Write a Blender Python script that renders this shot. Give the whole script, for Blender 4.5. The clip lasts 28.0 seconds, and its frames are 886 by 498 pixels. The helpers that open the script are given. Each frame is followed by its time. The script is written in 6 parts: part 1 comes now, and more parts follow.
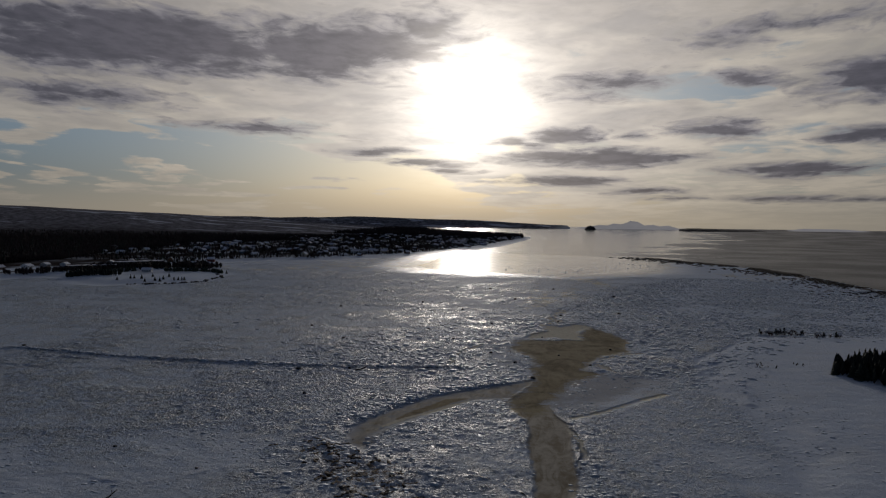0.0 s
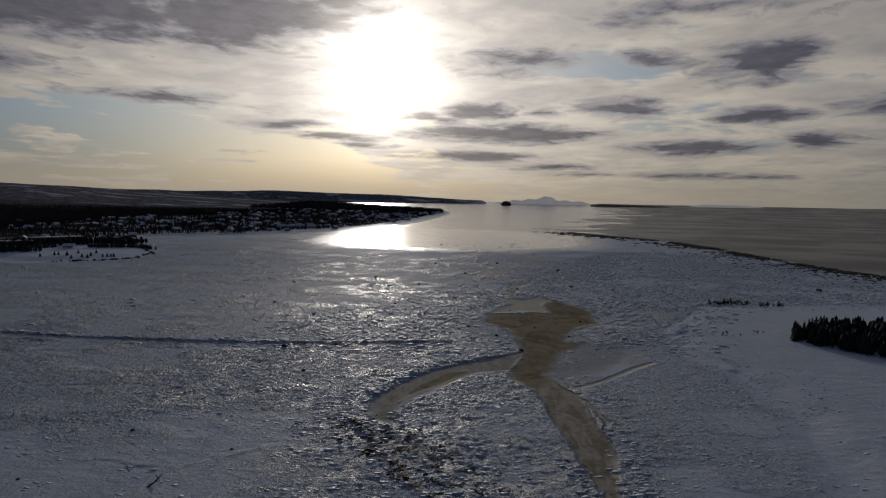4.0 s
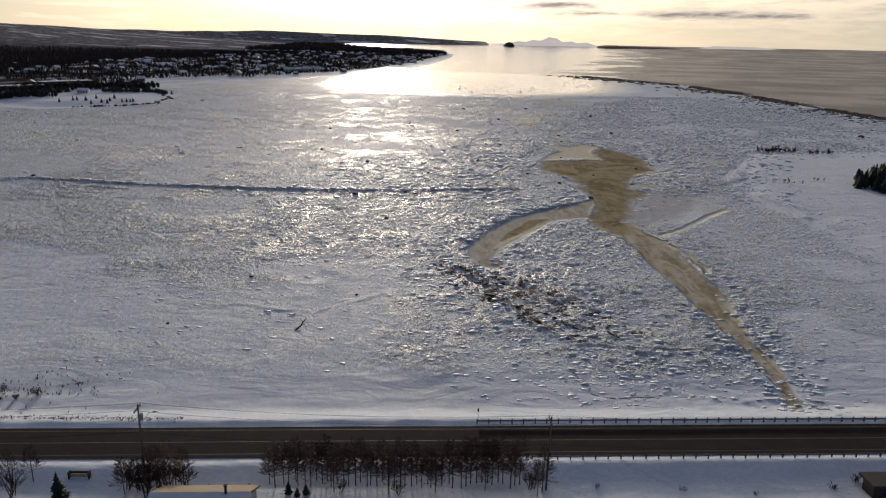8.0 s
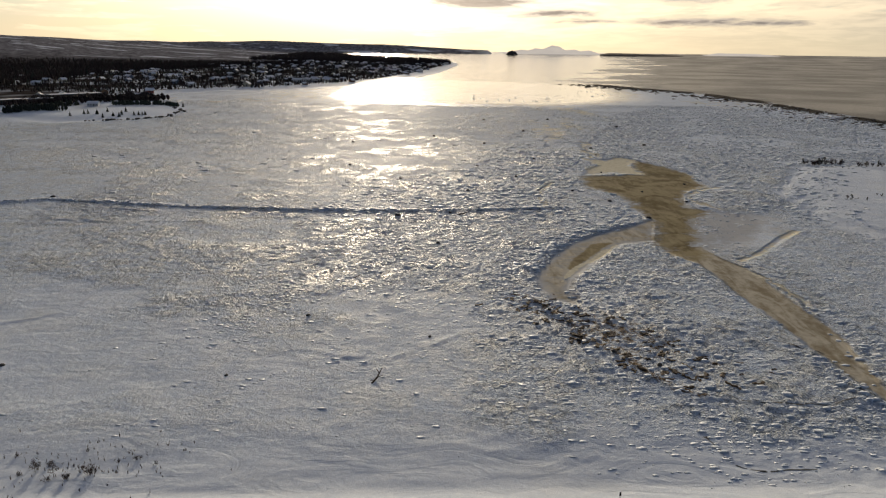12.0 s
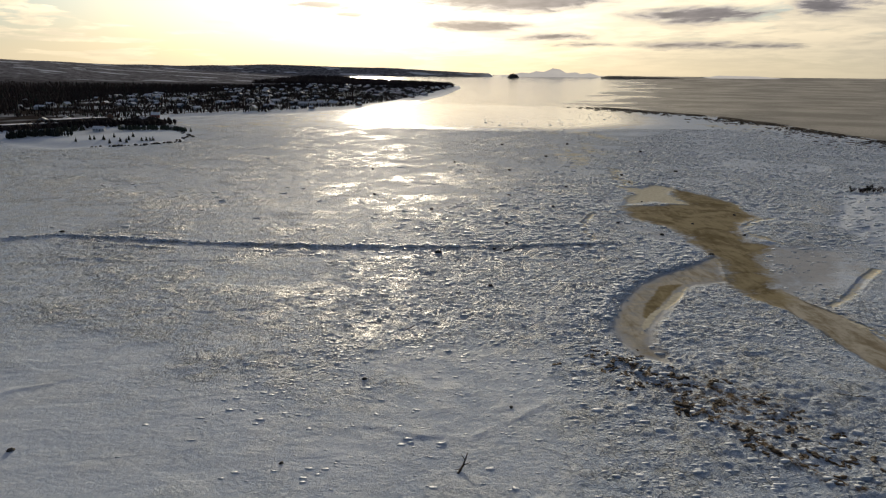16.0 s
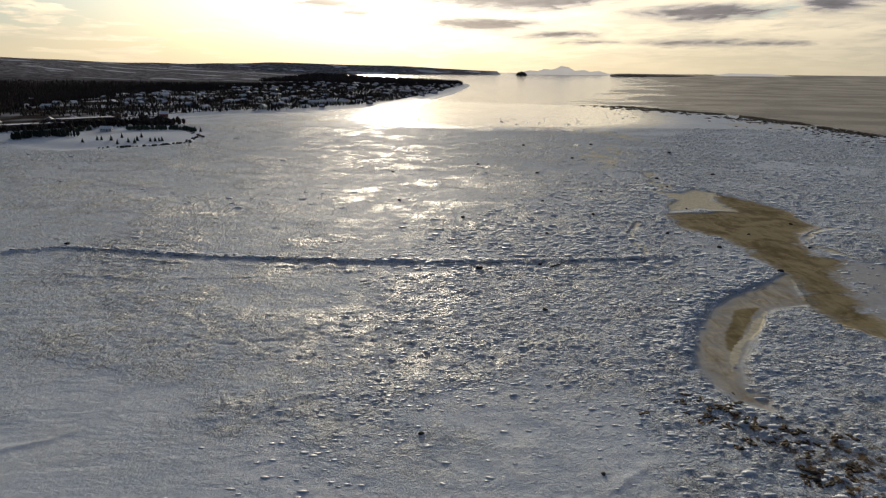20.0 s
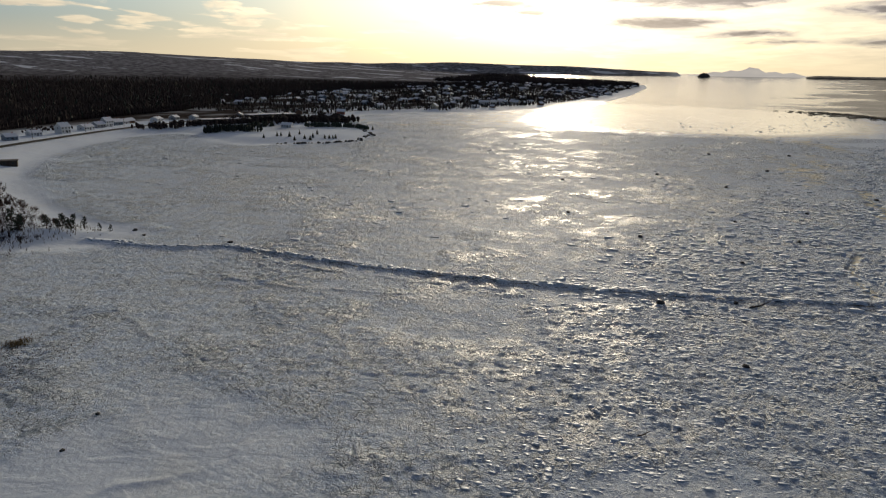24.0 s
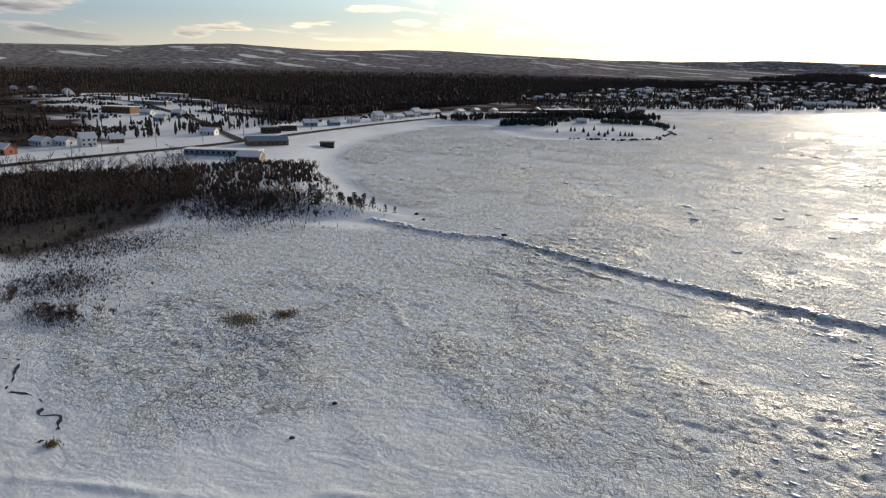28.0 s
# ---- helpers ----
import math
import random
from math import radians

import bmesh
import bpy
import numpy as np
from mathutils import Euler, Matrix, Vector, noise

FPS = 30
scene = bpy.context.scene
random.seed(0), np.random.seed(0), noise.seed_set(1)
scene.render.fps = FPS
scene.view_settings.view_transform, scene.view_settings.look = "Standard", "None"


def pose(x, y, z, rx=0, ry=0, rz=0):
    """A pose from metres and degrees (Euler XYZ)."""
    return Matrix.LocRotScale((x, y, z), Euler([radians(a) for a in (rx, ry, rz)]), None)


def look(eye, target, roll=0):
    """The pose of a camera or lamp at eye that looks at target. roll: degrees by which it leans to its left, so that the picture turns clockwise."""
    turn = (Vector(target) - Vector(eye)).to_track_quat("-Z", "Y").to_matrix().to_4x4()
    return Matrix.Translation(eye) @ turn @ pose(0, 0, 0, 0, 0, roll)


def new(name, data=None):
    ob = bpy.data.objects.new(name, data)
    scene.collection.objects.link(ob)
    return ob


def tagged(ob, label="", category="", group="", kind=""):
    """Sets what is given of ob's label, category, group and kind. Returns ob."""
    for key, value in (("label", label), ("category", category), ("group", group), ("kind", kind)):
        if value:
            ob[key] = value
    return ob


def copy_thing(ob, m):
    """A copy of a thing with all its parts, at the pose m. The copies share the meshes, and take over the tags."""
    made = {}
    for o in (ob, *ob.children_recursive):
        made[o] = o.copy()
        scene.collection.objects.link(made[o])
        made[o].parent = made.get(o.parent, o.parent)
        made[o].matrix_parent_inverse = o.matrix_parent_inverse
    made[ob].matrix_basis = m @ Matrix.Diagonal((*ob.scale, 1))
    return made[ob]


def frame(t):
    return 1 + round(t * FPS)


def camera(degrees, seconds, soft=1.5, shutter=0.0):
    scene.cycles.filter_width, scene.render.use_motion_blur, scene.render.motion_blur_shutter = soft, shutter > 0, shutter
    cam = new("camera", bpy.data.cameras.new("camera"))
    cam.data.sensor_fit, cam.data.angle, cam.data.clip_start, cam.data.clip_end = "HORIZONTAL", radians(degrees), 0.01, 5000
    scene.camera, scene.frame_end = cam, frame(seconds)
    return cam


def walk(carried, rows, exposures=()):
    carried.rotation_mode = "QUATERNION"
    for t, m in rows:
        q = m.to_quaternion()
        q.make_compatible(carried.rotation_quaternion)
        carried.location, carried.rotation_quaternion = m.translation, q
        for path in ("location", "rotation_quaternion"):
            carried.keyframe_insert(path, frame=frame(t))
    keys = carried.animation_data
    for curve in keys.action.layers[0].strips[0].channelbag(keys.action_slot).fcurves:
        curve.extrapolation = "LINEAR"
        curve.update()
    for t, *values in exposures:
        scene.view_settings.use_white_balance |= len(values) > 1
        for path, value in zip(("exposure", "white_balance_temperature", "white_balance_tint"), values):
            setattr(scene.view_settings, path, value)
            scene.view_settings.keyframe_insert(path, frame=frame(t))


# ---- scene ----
cam = camera(64.33, 28.0, soft=1.25)
PATH = [
    (0, (78.177, 16.671, 61.256), (77.9285, 18.6546, 61.1856), 0.80),
    (0.5, (74.532, 16.347, 60.999), (74.3209, 18.3339, 60.9206), 0.94),
    (1, (70.736, 16.374, 60.923), (70.5630, 18.3648, 60.8352), 0.97),
    (1.5, (66.654, 15.967, 60.926), (66.5202, 17.9606, 60.8275), 0.96),
    (2, (62.676, 15.505, 61.044), (62.5809, 17.4998, 60.9357), 1.00),
    (2.5, (58.842, 14.841, 61.086), (58.7847, 16.8365, 60.9666), 1.00),
    (4.5, (43.138, 14.222, 60.742), (43.1441, 16.2158, 60.5855), 1.08),
    (5, (39.271, 14.423, 60.817), (39.2813, 16.4132, 60.6208), 1.11),
    (5.5, (35.245, 14.252, 60.909), (35.2596, 16.2336, 60.6403), 1.12),
    (6, (31.521, 14.282, 60.698), (31.5388, 16.2528, 60.3572), 1.11),
    (6.5, (27.657, 14.112, 60.604), (27.6753, 16.0690, 60.1909), 1.11),
    (7, (23.684, 13.993, 60.692), (23.7046, 15.9334, 60.2070), 1.10),
    (7.5, (19.927, 14.425, 60.589), (19.9475, 16.3459, 60.0325), 1.14),
    (8, (16.608, 15.414, 60.784), (16.6270, 17.3329, 60.2187), 1.11),
    (8.5, (13.763, 16.816, 60.889), (13.7807, 18.7350, 60.3245), 1.05),
    (9, (11.159, 18.772, 60.926), (11.1759, 20.6912, 60.3623), 0.98),
    (9.5, (8.724, 20.877, 61.042), (8.7414, 22.7960, 60.4787), 0.97),
    (10, (6.549, 23.412, 61.062), (6.5651, 25.3306, 60.4993), 0.94),
    (10.5, (4.551, 26.062, 61.049), (4.5666, 27.9818, 60.4865), 0.82),
    (11, (2.406, 28.906, 61.187), (2.4219, 30.8258, 60.6259), 0.77),
    (11.5, (0.288, 31.925, 61.227), (0.3044, 33.8474, 60.6754), 0.82),
    (12, (-1.468, 34.641, 61.388), (-1.4523, 36.5658, 60.8450), 0.72),
    (12.5, (-3.262, 37.789, 61.390), (-3.2479, 39.7169, 60.8568), 0.64),
    (14.5, (-10.991, 49.793, 61.484), (-10.9755, 51.7310, 60.9900), 0.62),
    (15, (-13.143, 52.413, 61.578), (-13.1278, 54.3539, 61.0939), 0.58),
    (15.5, (-15.212, 54.984, 61.564), (-15.1954, 56.9252, 61.0816), 0.61),
    (16, (-17.345, 57.563, 61.505), (-17.3277, 59.5039, 61.0211), 0.58),
    (16.5, (-19.292, 60.207, 61.458), (-19.2739, 62.1473, 60.9740), 0.50),
    (17, (-21.213, 62.905, 61.412), (-21.1959, 64.8455, 60.9272), 0.42),
    (17.5, (-23.056, 65.784, 61.382), (-23.0383, 67.7244, 60.8972), 0.41),
    (18, (-24.591, 68.680, 61.464), (-24.5732, 70.6196, 60.9769), 0.39),
    (18.5, (-25.671, 71.940, 61.247), (-25.6546, 73.8802, 60.7607), 0.38),
    (19, (-26.736, 75.030, 61.301), (-26.7187, 76.9692, 60.8126), 0.41),
    (19.5, (-27.648, 78.125, 61.291), (-27.6312, 80.0642, 60.8018), 0.48),
    (20, (-28.638, 81.114, 61.351), (-28.6369, 83.0531, 60.8616), 0.52),
    (20.5, (-29.526, 84.540, 61.334), (-29.5943, 86.4776, 60.8431), 0.57),
    (21, (-29.885, 87.655, 61.220), (-30.0382, 89.5873, 60.7283), 0.61),
    (21.5, (-30.330, 90.975, 61.287), (-30.5557, 92.9004, 60.7942), 0.67),
    (22, (-30.707, 94.426, 61.308), (-30.9990, 96.3414, 60.8140), 0.67),
    (22.5, (-30.897, 97.219, 61.494), (-31.2510, 99.1248, 61.0000), 0.72),
    (24.5, (-33.069, 109.045, 61.235), (-33.5278, 110.9276, 60.7413), 0.88),
    (25, (-33.763, 111.924, 61.108), (-34.2252, 113.8065, 60.6147), 0.86),
    (25.5, (-34.907, 114.501, 60.523), (-35.4189, 116.3696, 60.0285), 0.90),
    (26, (-35.674, 116.845, 59.668), (-36.4120, 118.6359, 59.1700), 0.92),
    (26.5, (-36.206, 119.584, 58.766), (-37.1409, 121.2790, 58.2647), 0.84),
    (27, (-37.224, 122.462, 57.951), (-38.2554, 124.0994, 57.4471), 1.05),
    (27.5, (-38.331, 125.074, 57.183), (-39.4315, 126.6654, 56.6769), 1.09),
    (28, (-39.685, 128.050, 56.080), (-40.8500, 129.5945, 55.5718), 1.05),
]
walk(cam, [(t, look(eye, target, roll)) for t, eye, target, roll in PATH],
     exposures=[(0, -0.93, 5950, 17), (2.5, -0.93, 5950, 17), (4.5, -0.85, 5950, 17), (5.2, -0.75, 6000, 17), (6.2, -0.33, 6000, 17), (7.0, 0.05, 6250, 17), (7.4, 0.45, 6470, 17), (8.0, 0.72, 6600, 17),
                (9.0, 0.80, 6800, 16), (12.0, 0.76, 7100, 14), (14.5, 0.68, 6850, 12), (16, 0.6, 6800, 12), (20, 0.53, 6700, 12), (25.3, 0.65, 6900, 12), (26.5, 1.05, 6800, 12), (27.2, 1.2, 6800, 12), (28, 1.4, 6800, 12)])

# ---- light ----
SUN_AZ, SUN_EL = radians(-5.3), radians(10.4)      # from +y to the right, above the horizon
SUN_DIR = Vector((math.sin(SUN_AZ) * math.cos(SUN_EL), math.cos(SUN_AZ) * math.cos(SUN_EL), math.sin(SUN_EL)))
sun = new("sun", bpy.data.lights.new("sun", "SUN"))
sun.data.energy, sun.data.angle, sun.data.color = 1.4, radians(3.5), (1.0, 0.90, 0.72)
sun.matrix_world = look((0, 0, 300), Vector((0, 0, 300)) - SUN_DIR)


class Nodes:
    """A short way to write node trees: sockets in, sockets out."""

    def __init__(self, tree):
        self.tree = tree
        tree.nodes.clear()

    def add(self, kind, *values, out=0, **settings):
        node = self.tree.nodes.new("ShaderNode" + kind)
        for key, value in settings.items():
            if key == "ramp":
                while len(node.color_ramp.elements) < len(value):
                    node.color_ramp.elements.new(0.5)
                for e, (p, c) in zip(node.color_ramp.elements, value):
                    e.position, e.color = p, (c, c, c, 1) if isinstance(c, (int, float)) else (*c, 1)
            elif key in ("Scale", "Detail", "Roughness", "Distortion", "Strength", "Distance", "Color", "Metallic", "IOR", "Height", "Normal", "Vector", "Fac", "Randomness", "Alpha", "Coat"):
                self.put(node.inputs[key], value)
            elif key == "operation":
                node.operation = value
            elif key == "blend":
                node.blend_type = value
            elif key == "dims":
                node.noise_dimensions = value
            elif key == "feature":
                node.feature = value
            elif key == "attr":
                node.attribute_name = value
            elif key == "data":
                node.data_type = value
            elif key == "clamp":
                node.clamp = value
        for n, value in enumerate(values):
            if value is not None:
                self.put(node.inputs[n], value)
        return node if out is None or not node.outputs else node.outputs[out]

    def put(self, socket, value):
        if isinstance(value, bpy.types.NodeSocket):
            self.tree.links.new(value, socket)
        elif isinstance(value, tuple) and len(value) == 3 and socket.type == "RGBA":
            socket.default_value = (*value, 1)
        else:
            socket.default_value = value

    def math(self, op, a, b=0.0, c=0.0):
        return self.add("Math", a, b, c, operation=op)

    def mix(self, fac, a, b, blend="MIX"):
        node = self.tree.nodes.new("ShaderNodeMix")
        node.data_type, node.blend_type = "RGBA", blend
        self.put(node.inputs[0], fac), self.put(node.inputs[6], a), self.put(node.inputs[7], b)
        return node.outputs[2]

    def blend(self, fac, a, b):
        """A number between two others."""
        node = self.tree.nodes.new("ShaderNodeMix")
        for slot, v in ((0, fac), (2, a), (3, b)):
            self.put(node.inputs[slot], v)
        return node.outputs[0]

    def span(self, x, a, b, lo=0.0, hi=1.0):
        node = self.tree.nodes.new("ShaderNodeMapRange")
        node.interpolation_type = "SMOOTHSTEP"
        for n, v in enumerate((x, a, b, lo, hi)):
            self.put(node.inputs[n], v)
        return node.outputs[0]


# azimuth, height, half width and half height in degrees, and weight
GREY_CLOUDS = [(-30, 13.2, 12.6, 2.4, 1), (-15.3, 13.5, 9.2, 2.6, 0.9), (-33.7, 8.9, 6, 1, 0.6), (-22.6, 7.2, 6.2, 0.65, 0.7), (-1.2, 6.6, 2.8, 0.55, 0.7), (3.3, 7.1, 3, 0.85, 0.9),
               (4.9, 5.5, 7.3, 0.68, 1), (-8.9, 5, 3.9, 0.33, 0.8), (2.5, 3.6, 5.6, 0.46, 1), (8.3, 2.8, 2.8, 0.32, 0.8), (9, 7, 1.7, 0.6, 0.6), (14.4, 7.3, 3.4, 0.95, 0.8), (18.9, 4.3, 5.5, 0.6, 1),
               (23.9, 6.5, 3.3, 0.72, 1), (24.1, 10.5, 4.2, 1.5, 0.9)]
GREY_CLOUDS += [(15.9, 10.9, 2.6, 0.8, 0.6), (6.3, 11, 5.2, 1.1, 0.5), (18.6, 2.2, 4.4, 0.3, 0.7), (24.4, 2.2, 1.9, 0.25, 0.6), (10.4, 2.2, 2.8, 0.27, 0.6), (27.5, 4.8, 2.2, 0.6, 0.9),
                (-12.6, 5.9, 3.4, 0.3, 0.5), (-6.4, 4.4, 2.3, 0.24, 0.6), (19, 14.4, 7.6, 1, 0.35), (-8.2, 15.2, 4.1, 1.7, 0.6), (36, 7, 6, 1, 0.9), (38, 3.5, 5, 0.5, 0.8)]
WHITE_CLOUDS = [(-28.9, 3.2, 1.1, 0.3, 1), (-36.1, 3.2, 1.3, 0.35, 1), (-31.7, 2.6, 1.2, 0.2, 0.9), (-17.8, 2.7, 2.4, 0.16, 0.9), (-26.6, 2.1, 5.5, 0.2, 0.9), (-47, 2.7, 0.9, 0.25, 1), (-40, 3.0, 1.2, 0.25, 1),
                (-26.2, 8.1, 9, 0.9, 0.8), (-42, 1.6, 5, 0.2, 0.8)]


def make_world():
    """A low winter sun behind broken cloud, with blue gaps and a pale band over the horizon."""
    world = bpy.data.worlds.new("sky")
    world.use_nodes = True
    scene.world = world
    n = Nodes(world.node_tree)
    sky = n.tree.nodes.new("ShaderNodeTexSky")
    sky.sky_type, sky.sun_disc, sky.sun_elevation, sky.sun_rotation = "NISHITA", False, SUN_EL, SUN_AZ
    sky.dust_density, sky.ozone_density = 1.5, 1.2
    d = n.add("TexCoord", out=0)
    sep = n.add("SeparateXYZ", d, out=None)
    x, y, z = sep.outputs
    up = n.math("MAXIMUM", z, 0.0)
    # the cloud deck as a high plane, drawn out sideways
    az = n.math("ARCTAN2", x, y)
    u = n.math("DIVIDE", n.math("MULTIPLY", az, 6.6), n.math("ADD", 0.75, n.math("MULTIPLY", up, 1.6)))
    v = n.math("MULTIPLY", n.math("LOGARITHM", n.math("ADD", up, 0.085), 2.718), 6.4)
    deck = n.add("CombineXYZ", u, v, 3.7)
    azd, eld = n.math("MULTIPLY", az, 57.2958), n.math("MULTIPLY", n.math("ARCSINE", up), 57.2958)
    big = n.add("TexNoise", Vector=deck, Scale=1.0, Detail=6.0, Roughness=0.47, Distortion=0.25)
    fine = n.add("TexNoise", Vector=deck, Scale=3.4, Detail=6.0, Roughness=0.6, Distortion=0.5)
    dens = n.math("ADD", n.math("MULTIPLY", big, 0.88), n.math("MULTIPLY", fine, 0.12))
    # more cover high up and to the right, a clear blue strip low on the left
    cover = n.math("ADD", n.span(up, 0.13, 0.27, -0.03, 0.10), n.math("MULTIPLY", n.span(az, -0.28, 0.12, -0.07, 0.065), n.span(up, 0.12, 0.22, 1.0, 0.2)))
    dens = n.math("ADD", dens, cover)
    bank = n.math("MULTIPLY", n.span(up, 0.085, 0.15, 0.0, 0.17), n.span(az, 0.06, -0.12))
    dens = n.math("ADD", dens, bank)
    # a thin bright veil below the grey clouds, missing only in the strip low on the left
    wisp = n.add("TexNoise", Vector=n.add("CombineXYZ", n.math("MULTIPLY", u, 0.8), v, 9.7), Scale=1.4, Detail=7.0, Roughness=0.58, Distortion=0.5)
    gap = n.math("MULTIPLY", n.span(az, 0.12, -0.28), n.span(up, 0.14, 0.08))
    cloud = n.span(n.math("SUBTRACT", wisp, n.math("MULTIPLY", gap, 0.24)), 0.36, 0.56)
    cloud = n.math("MAXIMUM", cloud, n.span(dens, 0.455, 0.51))
    thick = n.span(n.math("ADD", dens, n.math("MULTIPLY", n.math("SUBTRACT", fine, 0.5), 0.06)), 0.475, 0.63)
    # the grey clouds over the bay, one by one, with torn edges
    tear = n.math("ADD", n.math("MULTIPLY", n.math("SUBTRACT", fine, 0.5), 1.5), n.math("MULTIPLY", n.math("SUBTRACT", big, 0.5), 1.1))
    lift = n.math("ADD", 0.25, n.math("MULTIPLY", eld, 0.16))
    here = n.add("CombineXYZ", n.math("ADD", azd, n.math("MULTIPLY", n.math("SUBTRACT", wisp, 0.5), 9.0)), n.math("ADD", eld, n.math("MULTIPLY", n.math("SUBTRACT", big, 0.5), lift)), 0.0)

    def heap(clouds):
        best = None
        for a, e, w, h, k in clouds:
            q = n.add("VectorMath", here, (1 / w, 1 / h, 0.0), (-a / w, -e / h, 0.0), operation="MULTIPLY_ADD")
            d = n.math("MULTIPLY_ADD", n.add("VectorMath", q, out=1, operation="LENGTH"), -k, 1.25 * k)
            best = d if best is None else n.math("MAXIMUM", best, d)
        return best

    bulk = n.math("ADD", n.math("ADD", heap(GREY_CLOUDS), tear), n.span(eld, 3.0, 12.0, 0.08, 0.22))
    front = n.math("MULTIPLY", n.span(n.math("ABSOLUTE", azd), 52.0, 38.0), n.span(eld, 25.0, 17.0))
    thick = n.blend(front, thick, n.math("MAXIMUM", n.span(bulk, -0.05, 0.75), n.math("MULTIPLY", thick, n.span(eld, 4.0, 9.0, 0.10, 0.38))))
    dens = n.blend(front, dens, n.span(bulk, 0.2, 1.0, 0.5, 0.76))
    cloud = n.math("MAXIMUM", cloud, thick)
    cloud = n.math("MAXIMUM", cloud, n.span(n.math("ADD", heap(WHITE_CLOUDS), tear), 0.0, 0.5, 0.0, 0.9))
    toward = n.add("VectorMath", d, tuple(SUN_DIR), out=1, operation="DOT_PRODUCT")
    toward = n.math("MAXIMUM", toward, 0.0)
    near = n.math("POWER", toward, 24.0)
    core = n.math("MULTIPLY", n.math("POWER", toward, 320.0), n.span(n.math("ADD", wisp, n.math("MULTIPLY", fine, 0.5)), 0.5, 0.95, 0.55, 1.3))
    side = n.math("POWER", toward, 2.0)
    # clear sky
    clear = n.mix(1.0, sky.outputs[0], (0.055, 0.062, 0.072), "MULTIPLY")
    clear = n.mix(0.6, clear, n.mix(side, (0.060, 0.115, 0.225), (0.29, 0.43, 0.50)))
    low = n.span(up, 0.0, 0.065, 1.0, 0.0)
    clear = n.mix(n.math("MULTIPLY", low, n.math("MULTIPLY", side, 0.85)), clear, (0.78, 0.68, 0.48))
    # lit and shaded cloud
    lit = n.mix(side, (0.070, 0.108, 0.180), (0.93, 0.82, 0.60))
    lit = n.mix(near, lit, (1.25, 1.13, 0.93))
    lit = n.mix(1.0, lit, n.mix(n.span(n.math("ADD", n.math("MULTIPLY", wisp, 0.6), n.math("MULTIPLY", fine, 0.4)), 0.38, 0.62), (0.84, 0.845, 0.85), (1.16, 1.14, 1.10)), "MULTIPLY")
    shade = n.mix(side, (0.032, 0.048, 0.080), (0.34, 0.315, 0.31))
    shade = n.mix(near, shade, (0.62, 0.57, 0.52))
    puff = n.add("TexNoise", Vector=deck, Scale=5.5, Detail=5.0, Roughness=0.6)
    shade = n.mix(n.span(puff, 0.3, 0.7), n.mix(1.0, shade, (0.85, 0.85, 0.85), "MULTIPLY"), n.mix(1.0, shade, (1.22, 1.21, 1.20), "MULTIPLY"))
    shade = n.mix(n.span(dens, 0.60, 0.76), shade, n.mix(1.0, shade, (0.50, 0.49, 0.52), "MULTIPLY"))
    white = n.mix(thick, lit, shade)
    air = n.mix(n.math("MULTIPLY", cloud, n.span(up, 0.0, 0.05, 0.25, 0.94)), clear, white)
    glow = n.mix(1.0, (1.0, 0.90, 0.68), n.math("ADD", n.math("MULTIPLY", core, 4.0), n.math("MULTIPLY", near, 0.30)), "MULTIPLY")
    veil = n.mix(n.math("MULTIPLY", thick, 0.6), (1.0, 1.0, 1.0), (0.0, 0.0, 0.0))
    full = n.mix(1.0, air, n.mix(1.0, glow, veil, "MULTIPLY"), "ADD")
    full = n.mix(1.0, full, n.mix(n.span(up, 0.0, 0.14), (0.75, 0.735, 0.70), (1.0, 1.0, 1.0)), "MULTIPLY")
    n.add("OutputWorld", n.add("Background", full, 1.0))


make_world()

# ---- materials ----
MATS = {}


def material(name, build):
    if name not in MATS:
        m = bpy.data.materials.new(name)
        m.use_nodes = True
        n = Nodes(m.node_tree)
        n.add("OutputMaterial", build(n))
        MATS[name] = m
    return MATS[name]


def plain(name, color, rough=0.8, vary=0.25, scale=3.0, metal=0.0, bump=0.15, spec=0.4, random_by=0.25):
    """Paint, bark, stone: one colour with stains at two sizes, and each object a little different."""

    def build(n):
        pos = n.add("TexCoord", out=3)
        a = n.add("TexNoise", Vector=pos, Scale=scale, Detail=5.0, Roughness=0.6)
        b = n.add("TexNoise", Vector=pos, Scale=scale * 9, Detail=3.0, Roughness=0.6)
        k = n.math("ADD", n.math("MULTIPLY", a, 0.7), n.math("MULTIPLY", b, 0.3))
        own = n.add("ObjectInfo", out=5)
        k = n.math("ADD", k, n.math("MULTIPLY", n.math("SUBTRACT", own, 0.5), random_by))
        dark = tuple(c * (1 - vary) for c in color)
        light = tuple(min(1.0, c * (1 + vary)) for c in color)
        col = n.mix(n.span(k, 0.25, 0.75), dark, light)
        nor = n.add("Bump", Height=b, Strength=bump, Distance=0.05)
        s = n.add("BsdfPrincipled", out=None)
        n.put(s.inputs["Base Color"], col), n.put(s.inputs["Roughness"], rough), n.put(s.inputs["Metallic"], metal)
        n.put(s.inputs["Specular IOR Level"], spec), n.put(s.inputs["Normal"], nor)
        return s.outputs[0]

    return material(name, build)


